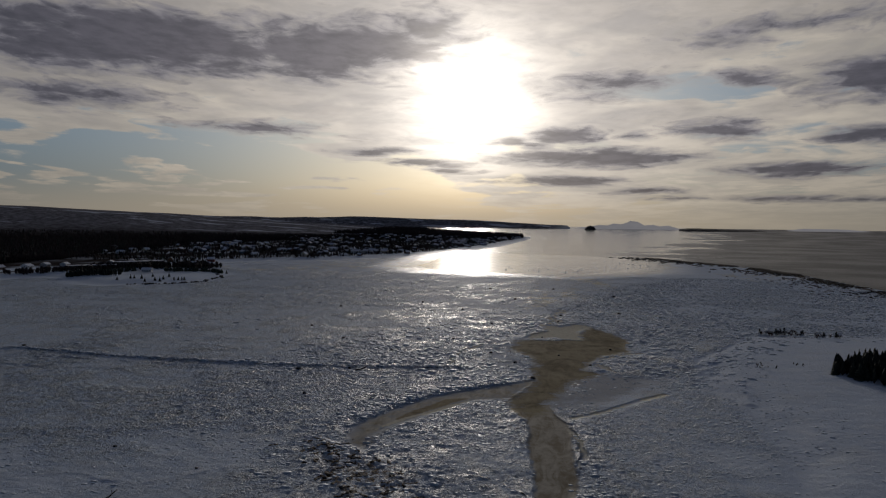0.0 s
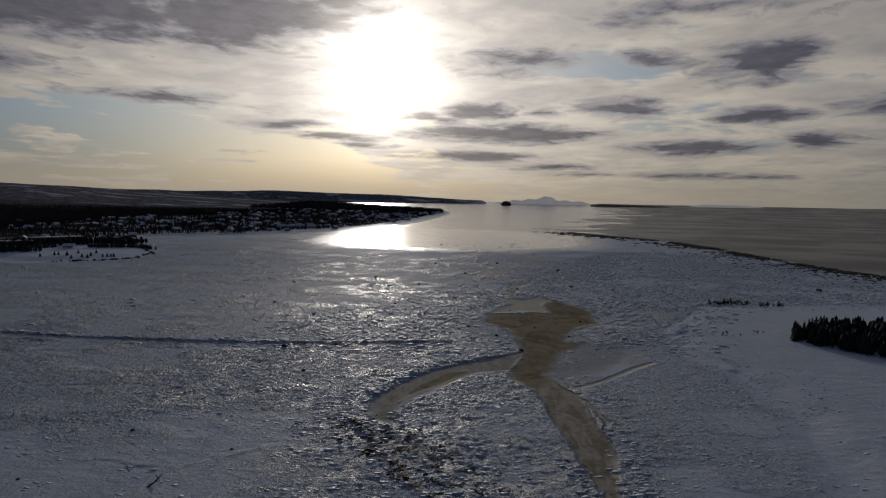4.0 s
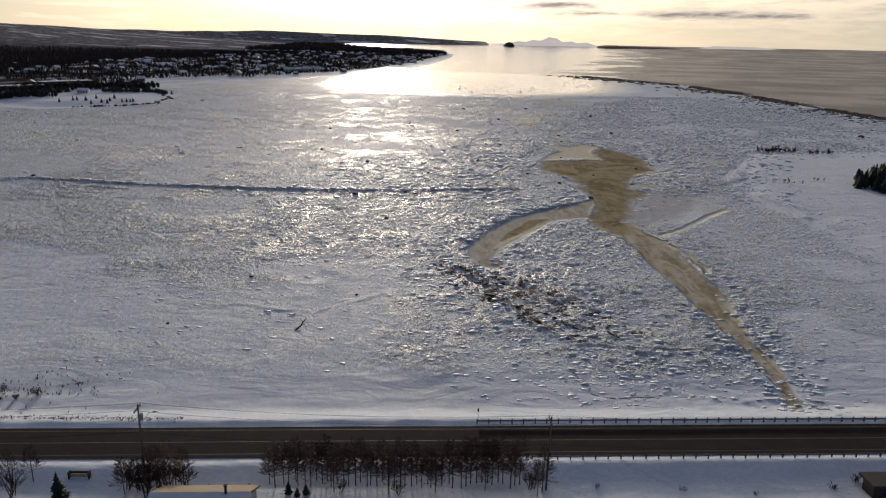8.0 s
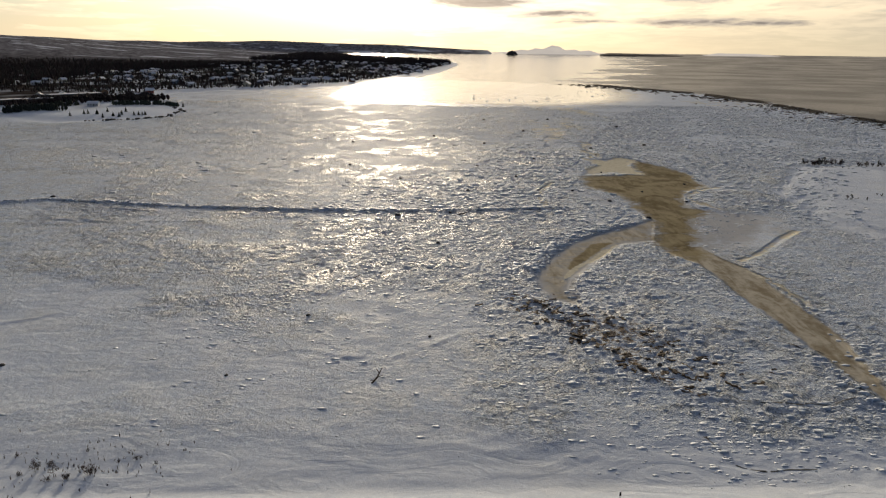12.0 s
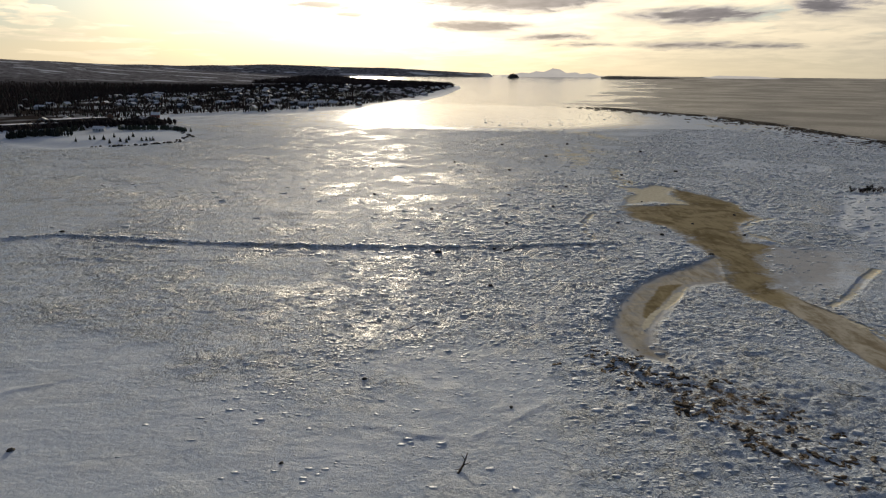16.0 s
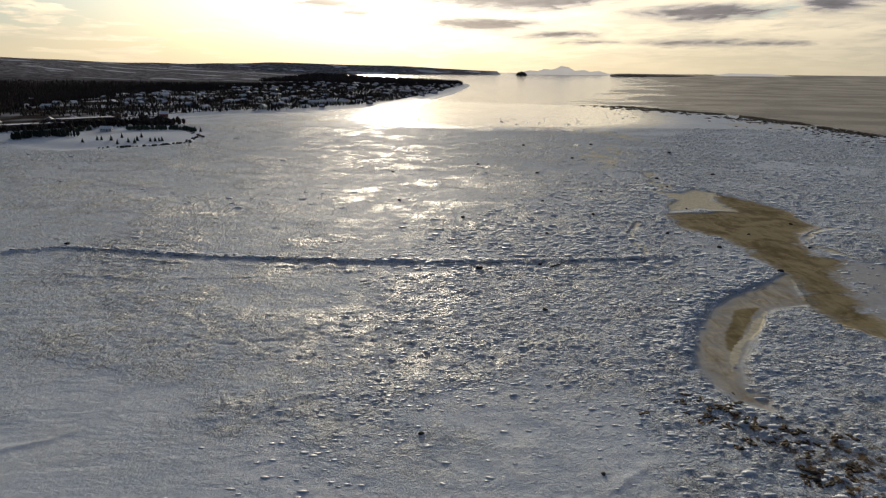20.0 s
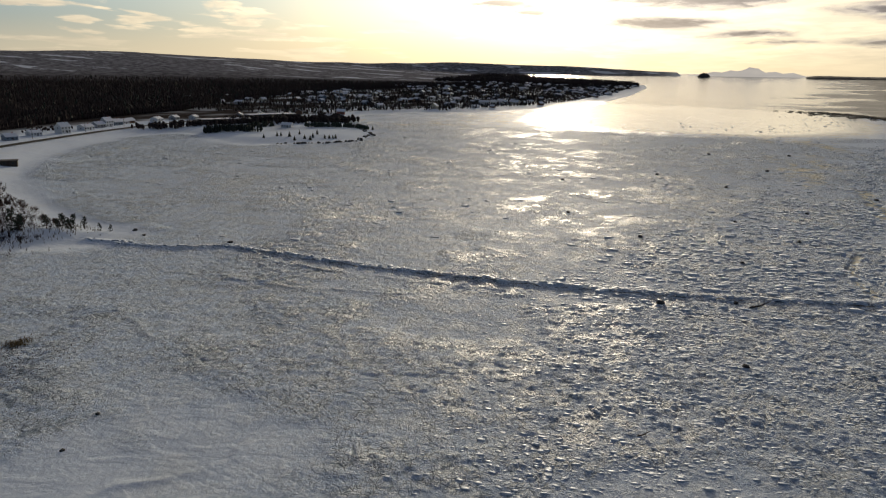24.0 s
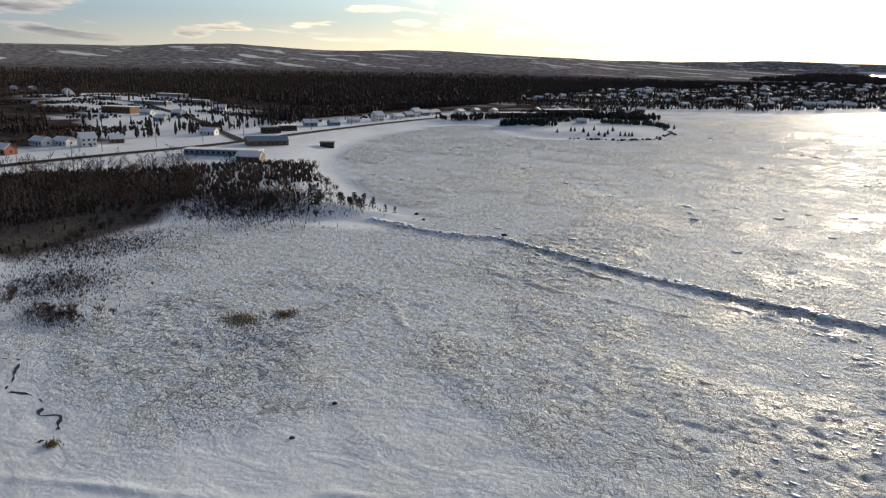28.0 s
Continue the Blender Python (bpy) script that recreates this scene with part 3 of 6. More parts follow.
def base_height(x, y):
    """The lie of the land without the ice's own relief."""
    x, y = np.asarray(x, float), np.asarray(y, float)
    wob = 9 * (fbm(x / 22, y / 22, 3, 5) - 0.5)
    land = inside(x, y, LAND) + wob * step(60, 400, -x + y * 0.3)
    point = inside(x, y, POINT) + wob
    sea = inside(x, y, OPEN_SEA)
    z = 0.25 * (fbm(x / 40, y / 40, 3, 3) - 0.5)
    z = z + 2.6 * step(0, 26, land) + 3.0 * step(60, 500, land)
    z = z + 1.3 * step(0, 12, point) + 1.4 * step(12, 60, point) * fbm(x / 30, y / 30, 3, 8)
    z = z + 0.9 * step(9, 0, line_distance(x, y, SPIT) + wob * 0.5)
    r = np.hypot(x, y - 80)
    az = np.degrees(np.arctan2(x, y - 80))
    hill = np.interp(az, HILL_AZ, HILL_H) + 14 * (fbm(az / 4.0, r / 900, 4, 21) - 0.5)
    beyond = step(-34, -10, az)                     # across the inlet the hills stand farther off
    z = z + np.maximum(hill - swell(x, y), 0) * (step(2300, 4250, r) * (1 - beyond) + step(4400, 4700, r) * beyond) * step(0, 300, land + 2600 * step(3300, 3900, r)) * step(4.9, 4.2, az)
    # the bank of the near road, and the yards behind it
    road = line_distance(x, y, ROAD)
    z = z + 1.2 * step(13, 6, road) * step(180, 120, np.abs(x)) * (1 - step(0, 26, land))
    z = np.where((y < 107 + 0.036 * x) & (x > -320) & (x < 500), np.maximum(z, 0.25 + 0.5 * fbm(x / 14, y / 14, 3, 31)), z)
    z = z - 3.0 * step(-4, 10, sea + wob * 0.4) * step(0, -10, land)
    return z + swell(x, y)


def grid_steps(lo, fine_lo, fine_hi, hi, fine, growth):
    out = list(np.arange(fine_lo, fine_hi, fine))
    s, v = fine, out[-1]
    while v < hi:
        s *= growth
        v += s
        out.append(min(v, hi))
    s, v, low = fine, fine_lo, []
    while v > lo:
        s *= growth
        v -= s
        low.append(max(v, lo))
    return np.array(low[::-1] + out)


def build_ground():
    xs = grid_steps(-4700, -185, 135, 4700, 0.58, 1.03)
    ys = grid_steps(-500, 112, 345, 4780, 0.55, 1.027)
    x, y = np.meshgrid(xs, ys)
    cell = np.maximum(*np.meshgrid(np.gradient(xs), np.gradient(ys)))
    z = base_height(x, y)
    land, point, sea = inside(x, y, LAND), inside(x, y, POINT), inside(x, y, OPEN_SEA)
    road = line_distance(x, y, ROAD)
    wob = fbm(x / 9, y / 9, 4, 40) - 0.5
    flat = fbm(x / 34, y / 34, 3, 41)
    # where the ice is broken: everywhere on the bay but for calmer, drifted patches and the marsh on its near shore
    marsh = step(40, -30, (y - 190) - 0.62 * (x + 130)) * step(-70, -100, x - 0.4 * (y - 190))
    drift = step(148, 126, y + 8 * wob - 0.05 * x)
    bay = step(0, -18, land) * step(0, -10, point) * (1 - drift) * step(4, 14, road)
    rough = bay * (0.35 + 0.65 * step(0.36, 0.60, flat)) * (1 - 0.55 * marsh)
    left = step(-40, -110, x) * step(330, 250, y)
    rough = rough * (1 - 0.2 * left)
    calm = step(225, 185, y - 0.25 * x + 20 * wob) * step(22, 2, x + 12 * wob)
    rough = rough * (1 - 0.72 * calm) * (1 - 0.6 * step(88, 112, x) * step(345, 300, y))
    px, py = x + 5 * wob, y + 8 * wob

    def region(polygon, soft, bend=1.0):
        """1 inside, 0 outside, half on the border."""
        ax, ay = np.array(polygon).T
        out = np.zeros(x.shape)
        jj = np.where((ys > ay.min() - 40) & (ys < ay.max() + 40))[0]
        ii = np.where((xs > ax.min() - 40) & (xs < ax.max() + 40))[0]
        w = np.s_[jj[0]:jj[-1] + 1, ii[0]:ii[-1] + 1]
        out[w] = np.clip(0.5 + inside(x[w] + (px[w] - x[w]) * bend, y[w] + (py[w] - y[w]) * bend, polygon) / (2 * soft), 0, 1)
        return out

    def stroke(line, half):
        return np.exp(-(line_distance(px, py, line) / half) ** 2)

    brown = np.maximum(region(BROWN, 8.0), 0.9 * region(POOL, 1.0, 0.3))
    tan = np.maximum.reduce([region(CREEK_BED, 1.8, 0.35), 0.56 * region(LOOP_BED, 3.0, 0.4)])
    flat_ice = 0.62 * region(FLAT, 14.0)
    wet = region(WET, 40.0, 5.0)
    pale = np.maximum.reduce([region(CREAM, 5.0), region(CREAM_NECK, 4.0), 0.95 * region(AMBER, 0.8, 0.3)] + [0.62 * stroke(c, w) for c, w in zip(CURLS, (2.6, 2.2, 2.0, 1.6))])
    stain = np.maximum.reduce([brown, tan, flat_ice, pale, region(LOOP_BED, 3.0, 0.4)])
    shallow = step(0.42, 0.62, fbm(x / 60 + 3, y / 130, 3, 47)) * step(420, 520, y) * step(1000, 760, y) * step(60, 20, np.abs(x - 110 - 0.06 * (y - 500))) * 0.62
    shallow = np.maximum(shallow, 0.40 * step(0.40, 0.60, fbm(x / 70, y / 160, 4, 49)) * step(760, 900, y) * step(0, -40, land))
    pale = np.maximum(pale, 0.9 * shallow)
    pale = np.maximum(pale, 0.34 * np.exp(-(((x + 395) / 30) ** 2 + ((y - 560) / 60) ** 2)) * step(0.4, 0.6, fbm(x / 12, y / 20, 3, 48)))
    rough = np.maximum(rough, 0.15 * step(-6, 4, point) * step(140, 150, y))
    rough = np.maximum(rough, 0.42 * bay * (1 - 0.6 * calm) * (1 - 0.75 * marsh) * (1 - 0.6 * step(88, 112, x) * step(345, 300, y)))
    rough = rough * (1 - 0.9 * step(0.3, 0.7, stain)) * (1 - 0.75 * wet)
    floe = step(1.15, 0.7, np.hypot((x - 64) / 26, (y - 160 + 0.4 * (x - 64)) / 40)) * step(90, 84, x)
    rough = rough * (1 - 0.5 * step(110, 170, x) * step(380, 440, y))
    weed = 0.74 * np.exp(-(((x - 41 + 0.45 * (y - 183)) / 20) ** 2 + ((y - 183) / 26) ** 2) ** 1.3)
    weed = np.maximum(weed, 0.8 * np.exp(-(line_distance(x + 4 * wob, y, BANK) / 3.2) ** 2))
    weed = np.maximum(weed, 0.55 * step(13, 4, np.abs(line_distance(x, y, [(48, 284), (26, 250), (16, 215)]))))
    spit = line_distance(x + 20 * wob, y, SPIT)
    weed = np.maximum(weed, step(11, 3, spit))
    weed = np.maximum(weed, 0.34 * marsh * step(0.52, 0.66, fbm(x / 16, y / 10, 4, 51)))
    weed = np.maximum(weed, 0.5 * np.exp(-(((x + 155) / 17) ** 2 + ((y - 216) / 17) ** 2)) * fbm(x / 4, y / 4, 3, 52) * 1.6)
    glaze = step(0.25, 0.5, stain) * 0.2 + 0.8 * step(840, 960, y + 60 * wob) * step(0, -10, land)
    rough = np.where(y > 900, rough * 0.5, rough)
    # far land joins the mask, for the haze painted on its slopes
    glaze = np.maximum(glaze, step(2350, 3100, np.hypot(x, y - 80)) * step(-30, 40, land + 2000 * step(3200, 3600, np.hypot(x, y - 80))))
    # woods: dark ground under the trees inland, fields on the slopes
    r = np.hypot(x, y - 80)
    town = step(1.1, 0.5, np.hypot((x + 330) / 620, (y - 1650) / 900))
    wood = step(50, 130, land + 60 * (fbm(x / 60, y / 60, 3, 61) - 0.5)) * (1 - 0.9 * town * step(0.55, 0.62, fbm(x / 30, y / 45, 3, 62)))
    far_az = np.degrees(np.arctan2(x, y - 80))
    wood = np.maximum(wood, step(2300, 2600, r) * step(0, 60, land + 2000 * step(3200, 3600, r)) * step(5, 2, far_az))
    yard = line_distance(x, y, [(-425, 250), (-450, 330), (-450, 420), (-475, 520), (-490, 640), (-495, 760)]) - 42
    slope = line_distance(x, y, [(-460, 430), (-640, 500), (-760, 560), (-1000, 620)]) - 75
    wood = wood * (1 - 0.92 * step(18, -8, np.minimum(yard, slope) + 70 * (fbm(x / 30, y / 30, 3, 63) - 0.5)))
    wood = np.maximum(wood, 0.95 * step(0, 9, inside(x, y, [(-450, 130), (-330, 160), (-245, 205), (-262, 262), (-285, 290), (-340, 340), (-395, 290)])))
    # relief of the ice
    own, tilt, gap = plates(x / 2.1 + 0.6 * wob, y / 1.6 + 0.6 * wob, 71)
    own2, tilt2, gap2 = plates(x / 5.0 + 0.4 * wob, y / 4.0 + 0.4 * wob, 77)
    fine = step(2.4, 0.9, cell)
    slab = (0.55 * (own - 0.5) + 0.75 * tilt) * step(0.02, 0.16, gap) * step(0.30, 0.55, own) * 0.55
    slab2 = (0.25 * (own2 - 0.45) + 0.25 * tilt2) * step(0.02, 0.12, gap2) * step(0.55, 0.75, own2)
    xr, yr = 0.87 * x + 0.49 * y + 2 * wob, 0.87 * y - 0.49 * x + 2 * wob
    relief = 0.40 * (fbm(xr / 2.2, yr / 2.0, 4, 81, 0.6) - 0.5) + 0.6 * (fbm(xr / 13, yr / 11, 4, 83) - 0.5)
    sastrugi = 0.06 * (1 - np.abs(2 * fbm(xr / 6, yr / 3.5, 3, 85) - 1))
    z = z + fine * np.maximum(rough, 0.55 * floe * (1 - step(0.3, 0.6, stain))) * (0.72 * slab + (0.6 + 0.9 * floe) * slab2)
    for k, ledge in enumerate(LEDGES):
        off = line_distance(x + 6 * wob, y + 4 * wob, ledge)
        z = z + 0.34 * np.exp(-(off / 0.9) ** 2) * fbm(x / 5, y / 5, 3, 95 + k) * step(0, -10, land)
    z = z + 1.0 * np.exp(-(line_distance(x + 5 * wob, y + 5 * wob, SCARP) / 2.4) ** 2) * fbm(x / 7, y / 7, 3, 102)
    z = z + 0.8 * np.exp(-(line_distance(x + 4 * wob, y, BANK) / 1.6) ** 2) * fbm(x / 3, y / 3, 3, 103)
    z = z + rough * relief * step(12, 2, cell)
    z = z + sastrugi * step(0, -10, land) * step(6, 1, cell) * (1 - step(0.2, 0.5, stain)) + 0.55 * drift * (fbm(x / 16, y / 5, 4, 87) - 0.5) * step(8, 16, road)
    z = z + weed * 0.5 * (fbm(x / 1.6, y / 1.6, 3, 88) - 0.4) * fine
    z = z + 0.4 * step(0.4, 0.75, flat) * (fbm(x / 3.2, y / 2.4, 3, 89) - 0.5) * rough * fine
    # the long pressure ridge, dark on its near side, and the lip of the loop
    crack = line_distance(x + 5 * wob, y + 2.6 * wob, CRACK)
    below = line_distance(x + 5 * wob, y + 2.6 * wob + 1.7, CRACK)
    z = z + (0.72 * np.exp(-(crack / 2.3) ** 2) - 0.34 * step(0.40, 0.56, fbm(x / 9, y / 9, 3, 94)) * np.exp(-(below / 0.55) ** 2)) * (0.6 + 0.8 * fbm(x / 6, y / 6, 3, 90))
    lip = line_distance(x + 3 * wob, y, [(70, 289), (54, 276), (42, 264), (32, 248), (26, 232)])
    z = z + 0.8 * np.exp(-(lip / 2.2) ** 2) * fbm(x / 2, y / 2, 3, 91)
    z = z - 0.05 * step(0.25, 0.9, stain) * step(60, 8, cell)
    # ploughed berm beside the road
    z = z + np.exp(-((road - 6.2) / 1.0) ** 2) * (0.08 + 0.22 * fbm(x / 3, y / 3, 3, 93)) * step(300, 150, np.abs(x))
    z = np.where(road < 5.2, base_height(x, y) - 0.02, z)

    ny, nx = x.shape
    me = bpy.data.meshes.new("ground")
    me.vertices.add(nx * ny)
    me.vertices.foreach_set("co", np.stack([x, y, z], -1).astype(np.float32).ravel())
    idx = np.arange(nx * ny).reshape(ny, nx)
    quads = np.stack([idx[:-1, :-1], idx[:-1, 1:], idx[1:, 1:], idx[1:, :-1]], -1).reshape(-1, 4)
    me.loops.add(quads.size)
    me.loops.foreach_set("vertex_index", quads.astype(np.int32).ravel())
    me.polygons.add(len(quads))
    me.polygons.foreach_set("loop_start", np.arange(0, quads.size, 4, dtype=np.int32))
    me.polygons.foreach_set("use_smooth", np.ones(len(quads), bool))
    me.update(calc_edges=True)
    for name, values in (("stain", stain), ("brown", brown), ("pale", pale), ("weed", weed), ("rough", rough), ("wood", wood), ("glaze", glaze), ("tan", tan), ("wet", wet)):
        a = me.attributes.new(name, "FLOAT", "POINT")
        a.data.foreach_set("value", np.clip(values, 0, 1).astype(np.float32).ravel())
    me.materials.append(GROUND)
    ob = tagged(new("ground", me), "snow-covered sea ice and winter shore with brown frozen channel", "ground", kind="structure")
    return ob, (xs, ys, z)


ground, (GX, GY, GZ) = build_ground()


def ground_z(x, y):
    """Height of the finished sheet at a place."""
    i = int(np.clip(np.searchsorted(GX, x) - 1, 0, len(GX) - 2))
    j = int(np.clip(np.searchsorted(GY, y) - 1, 0, len(GY) - 2))
    u, v = (x - GX[i]) / (GX[i + 1] - GX[i]), (y - GY[j]) / (GY[j + 1] - GY[j])
    return float((GZ[j, i] * (1 - u) + GZ[j, i + 1] * u) * (1 - v) + (GZ[j + 1, i] * (1 - u) + GZ[j + 1, i + 1] * u) * v)


def mesh_object(name, verts, faces, mats, index=None, smooth=False):
    me = bpy.data.meshes.new(name)
    me.from_pydata([tuple(v) for v in verts], [], [tuple(f) for f in faces])
    for m in mats if isinstance(mats, (list, tuple)) else [mats]:
        me.materials.append(m)
    if index is not None:
        me.polygons.foreach_set("material_index", index)
    if smooth:
        me.polygons.foreach_set("use_smooth", [True] * len(faces))
    me.update()
    return me


def build_sea():
    verts, faces = [], []
    radii = [0, 300, 700, 1100, 1500, 1900, 2300, 2700, 3100, 3500, 3900, 4200, 4500, 4800]
    n = 180
    for r in radii:
        for k in range(n):
            px, py = r * math.sin(2 * math.pi * k / n), 80 + r * math.cos(2 * math.pi * k / n)
            verts.append((px, py, -0.9 + float(swell(px, py))))
    for j in range(len(radii) - 1):
        for k in range(n):
            k2 = (k + 1) % n
            faces.append((j * n + k, (j + 1) * n + k, (j + 1) * n + k2, j * n + k2) if j else (k, n + k, n + k2))
    tagged(new("water", mesh_object("water", verts, faces, SEA, smooth=True)), "dark open winter sea with small waves", "sea", kind="structure")


build_sea()

# ---- more materials ----
BARK = plain("grey-brown bark", (0.085, 0.062, 0.05), 0.9, 0.35, 2.0)
TWIGS = plain("bare brown twigs", (0.060, 0.037, 0.030), 0.9, 0.4, 1.2, random_by=0.5)
LARCH = plain("reddish larch twigs", (0.12, 0.07, 0.05), 0.9, 0.4, 1.2, random_by=0.4)
NEEDLES = plain("dark spruce needles", (0.026, 0.037, 0.024), 0.8, 0.45, 1.5, random_by=0.5)
DEADGRASS = plain("dead tan grass", (0.27, 0.20, 0.10), 0.9, 0.35, 2.0)
ASPHALT = plain("worn asphalt", (0.033, 0.029, 0.028), 0.95, 0.25, 0.35, spec=0.08)
PAINTLINE = plain("worn road paint", (0.07, 0.062, 0.05), 0.7, 0.4, 1.5)
ZINC = plain("dull galvanised steel", (0.30, 0.31, 0.32), 0.5, 0.2, 2.0, metal=0.8)
TIMBER = plain("weathered timber", (0.13, 0.105, 0.085), 0.85, 0.3, 2.5)
DARKWOOD = plain("dark wet wood", (0.05, 0.038, 0.03), 0.8, 0.3, 2.5)
STONE = plain("dark wet boulder", (0.06, 0.055, 0.05), 0.65, 0.4, 1.2)
ROOFSNOW = plain("snow on a roof", (0.80, 0.82, 0.85), 0.7, 0.06, 0.7, bump=0.1)
TANROOF = plain("tan shingles", (0.22, 0.165, 0.095), 0.8, 0.2, 3.0)
DARKROOF = plain("charcoal shingles", (0.055, 0.05, 0.05), 0.85, 0.25, 3.0)
BLUEROOF = plain("blue painted metal roof", (0.10, 0.17, 0.24), 0.45, 0.15, 1.0)
OCHRE = plain("ochre boarding", (0.19, 0.10, 0.04), 0.7, 0.2, 2.0)
GLASS = plain("dark window glass", (0.02, 0.024, 0.028), 0.08, 0.1, 1.0, spec=0.6, bump=0.0)
CLOTH = plain("black rubber", (0.02, 0.02, 0.02), 0.8)
WALLS = [plain("white siding", (0.72, 0.72, 0.70), 0.6, 0.08, 1.5), plain("cream siding", (0.62, 0.55, 0.40), 0.6, 0.1, 1.5),
         plain("grey siding", (0.30, 0.31, 0.32), 0.6, 0.12, 1.5), plain("brick red siding", (0.28, 0.09, 0.06), 0.7, 0.15, 1.5),
         plain("slate blue siding", (0.16, 0.21, 0.27), 0.6, 0.12, 1.5), plain("brown siding", (0.17, 0.10, 0.06), 0.7, 0.15, 1.5)]


def ice_material(n):
    pos = n.add("TexCoord", out=3)
    a = n.add("TexNoise", Vector=pos, Scale=0.8, Detail=6.0, Roughness=0.65)
    b = n.add("TexNoise", Vector=pos, Scale=5.0, Detail=4.0, Roughness=0.65)
    k = n.add("NewGeometry", out=8)
    k = n.math("ADD", n.math("MULTIPLY", k, 0.5), n.math("MULTIPLY", a, 0.5))
    s = n.add("BsdfPrincipled", out=None)
    n.put(s.inputs["Base Color"], n.mix(n.span(k, 0.2, 0.8), (0.44, 0.52, 0.60), (0.82, 0.87, 0.91)))
    n.put(s.inputs["Roughness"], n.span(b, 0.3, 0.7, 0.42, 0.75))
    n.put(s.inputs["Normal"], n.add("Bump", Height=b, Strength=0.5, Distance=0.08))
    return s.outputs[0]


ICE = material("broken sea ice", ice_material)

# ---- building blocks ----
RND = random.Random(11)


def part(name, mesh, parent, label=""):
    ob = new(name, mesh)
    ob.parent = parent
    if label:
        ob["label"] = label
    return ob


def thing(name, x, y, label, category, group="", turn=0.0, z=None):
    ob = new(name)
    ob.empty_display_size = 0.3
    ob.matrix_world = pose(x, y, (ground_z(x, y) - 0.05) if z is None else z, 0, 0, turn)
    return tagged(ob, label, category, group)


class Solid:
    """Collects boxes, prisms and bars for one mesh."""

    def __init__(self):
        self.v, self.f, self.m = [], [], []

    def add(self, verts, faces, mat=0):
        k = len(self.v)
        self.v += [tuple(p) for p in verts]
        self.f += [tuple(i + k for i in f) for f in faces]
        self.m += [mat] * len(faces)
        return self

    def box(self, x0, y0, z0, x1, y1, z1, mat=0):
        v = [(x, y, z) for z in (z0, z1) for y in (y0, y1) for x in (x0, x1)]
        return self.add(v, [(0, 2, 3, 1), (4, 5, 7, 6), (0, 1, 5, 4), (2, 6, 7, 3), (0, 4, 6, 2), (1, 3, 7, 5)], mat)

    def bar(self, a, b, ra, rb, sides=4, mat=0, caps=True):
        a, b = Vector(a), Vector(b)
        d = (b - a).normalized()
        u = d.orthogonal().normalized()
        w = d.cross(u)
        v = []
        for p, r in ((a, ra), (b, rb)):
            v += [p + (u * math.cos(6.2832 * k / sides) + w * math.sin(6.2832 * k / sides)) * r for k in range(sides)]
        f = [(k, (k + 1) % sides, sides + (k + 1) % sides, sides + k) for k in range(sides)]
        if caps:
            f += [tuple(range(sides))[::-1], tuple(range(sides, 2 * sides))]
        return self.add(v, f, mat)

    def lump(self, c, rx, ry, rz, rings=4, seg=7, jag=0.25, mat=0):
        v = [(c[0], c[1], c[2] - rz)]
        for i in range(1, rings):
            a = math.pi * i / rings
            for k in range(seg):
                b = 6.2832 * k / seg
                j = 1 + RND.uniform(-jag, jag)
                v.append((c[0] + rx * j * math.sin(a) * math.cos(b), c[1] + ry * j * math.sin(a) * math.sin(b), c[2] - rz * j * math.cos(a)))
        v.append((c[0], c[1], c[2] + rz))
        f = [(0, 1 + (k + 1) % seg, 1 + k) for k in range(seg)]
        for i in range(rings - 2):
            f += [(1 + i * seg + k, 1 + i * seg + (k + 1) % seg, 1 + (i + 1) * seg + (k + 1) % seg, 1 + (i + 1) * seg + k) for k in range(seg)]
        top = len(v) - 1
        f += [(top, top - seg + k, top - seg + (k + 1) % seg) for k in range(seg)]
        return self.add(v, f, mat)

    def mesh(self, name, mats, smooth=False):
        return mesh_object(name, self.v, self.f, mats, self.m, smooth)


def grow(solid, a, d, length, radius, depth, rnd, spread=0.5, kids=3, up=0.25, sides=3):
    """One limb and its limbs."""
    b = a + d * length
    solid.bar(a, b, radius, radius * 0.55, sides, caps=False)
    if depth == 0:
        return
    for k in range(kids):
        s = rnd.uniform(0.35, 1.0)
        nd = d + Vector((rnd.uniform(-1, 1), rnd.uniform(-1, 1), rnd.uniform(-0.4, 0.8))) * spread
        nd = (nd + Vector((0, 0, up))).normalized()
        grow(solid, a + d * length * s, nd, length * rnd.uniform(0.45, 0.75), max(radius * 0.5, 0.02), depth - 1, rnd, spread, kids, up, sides)


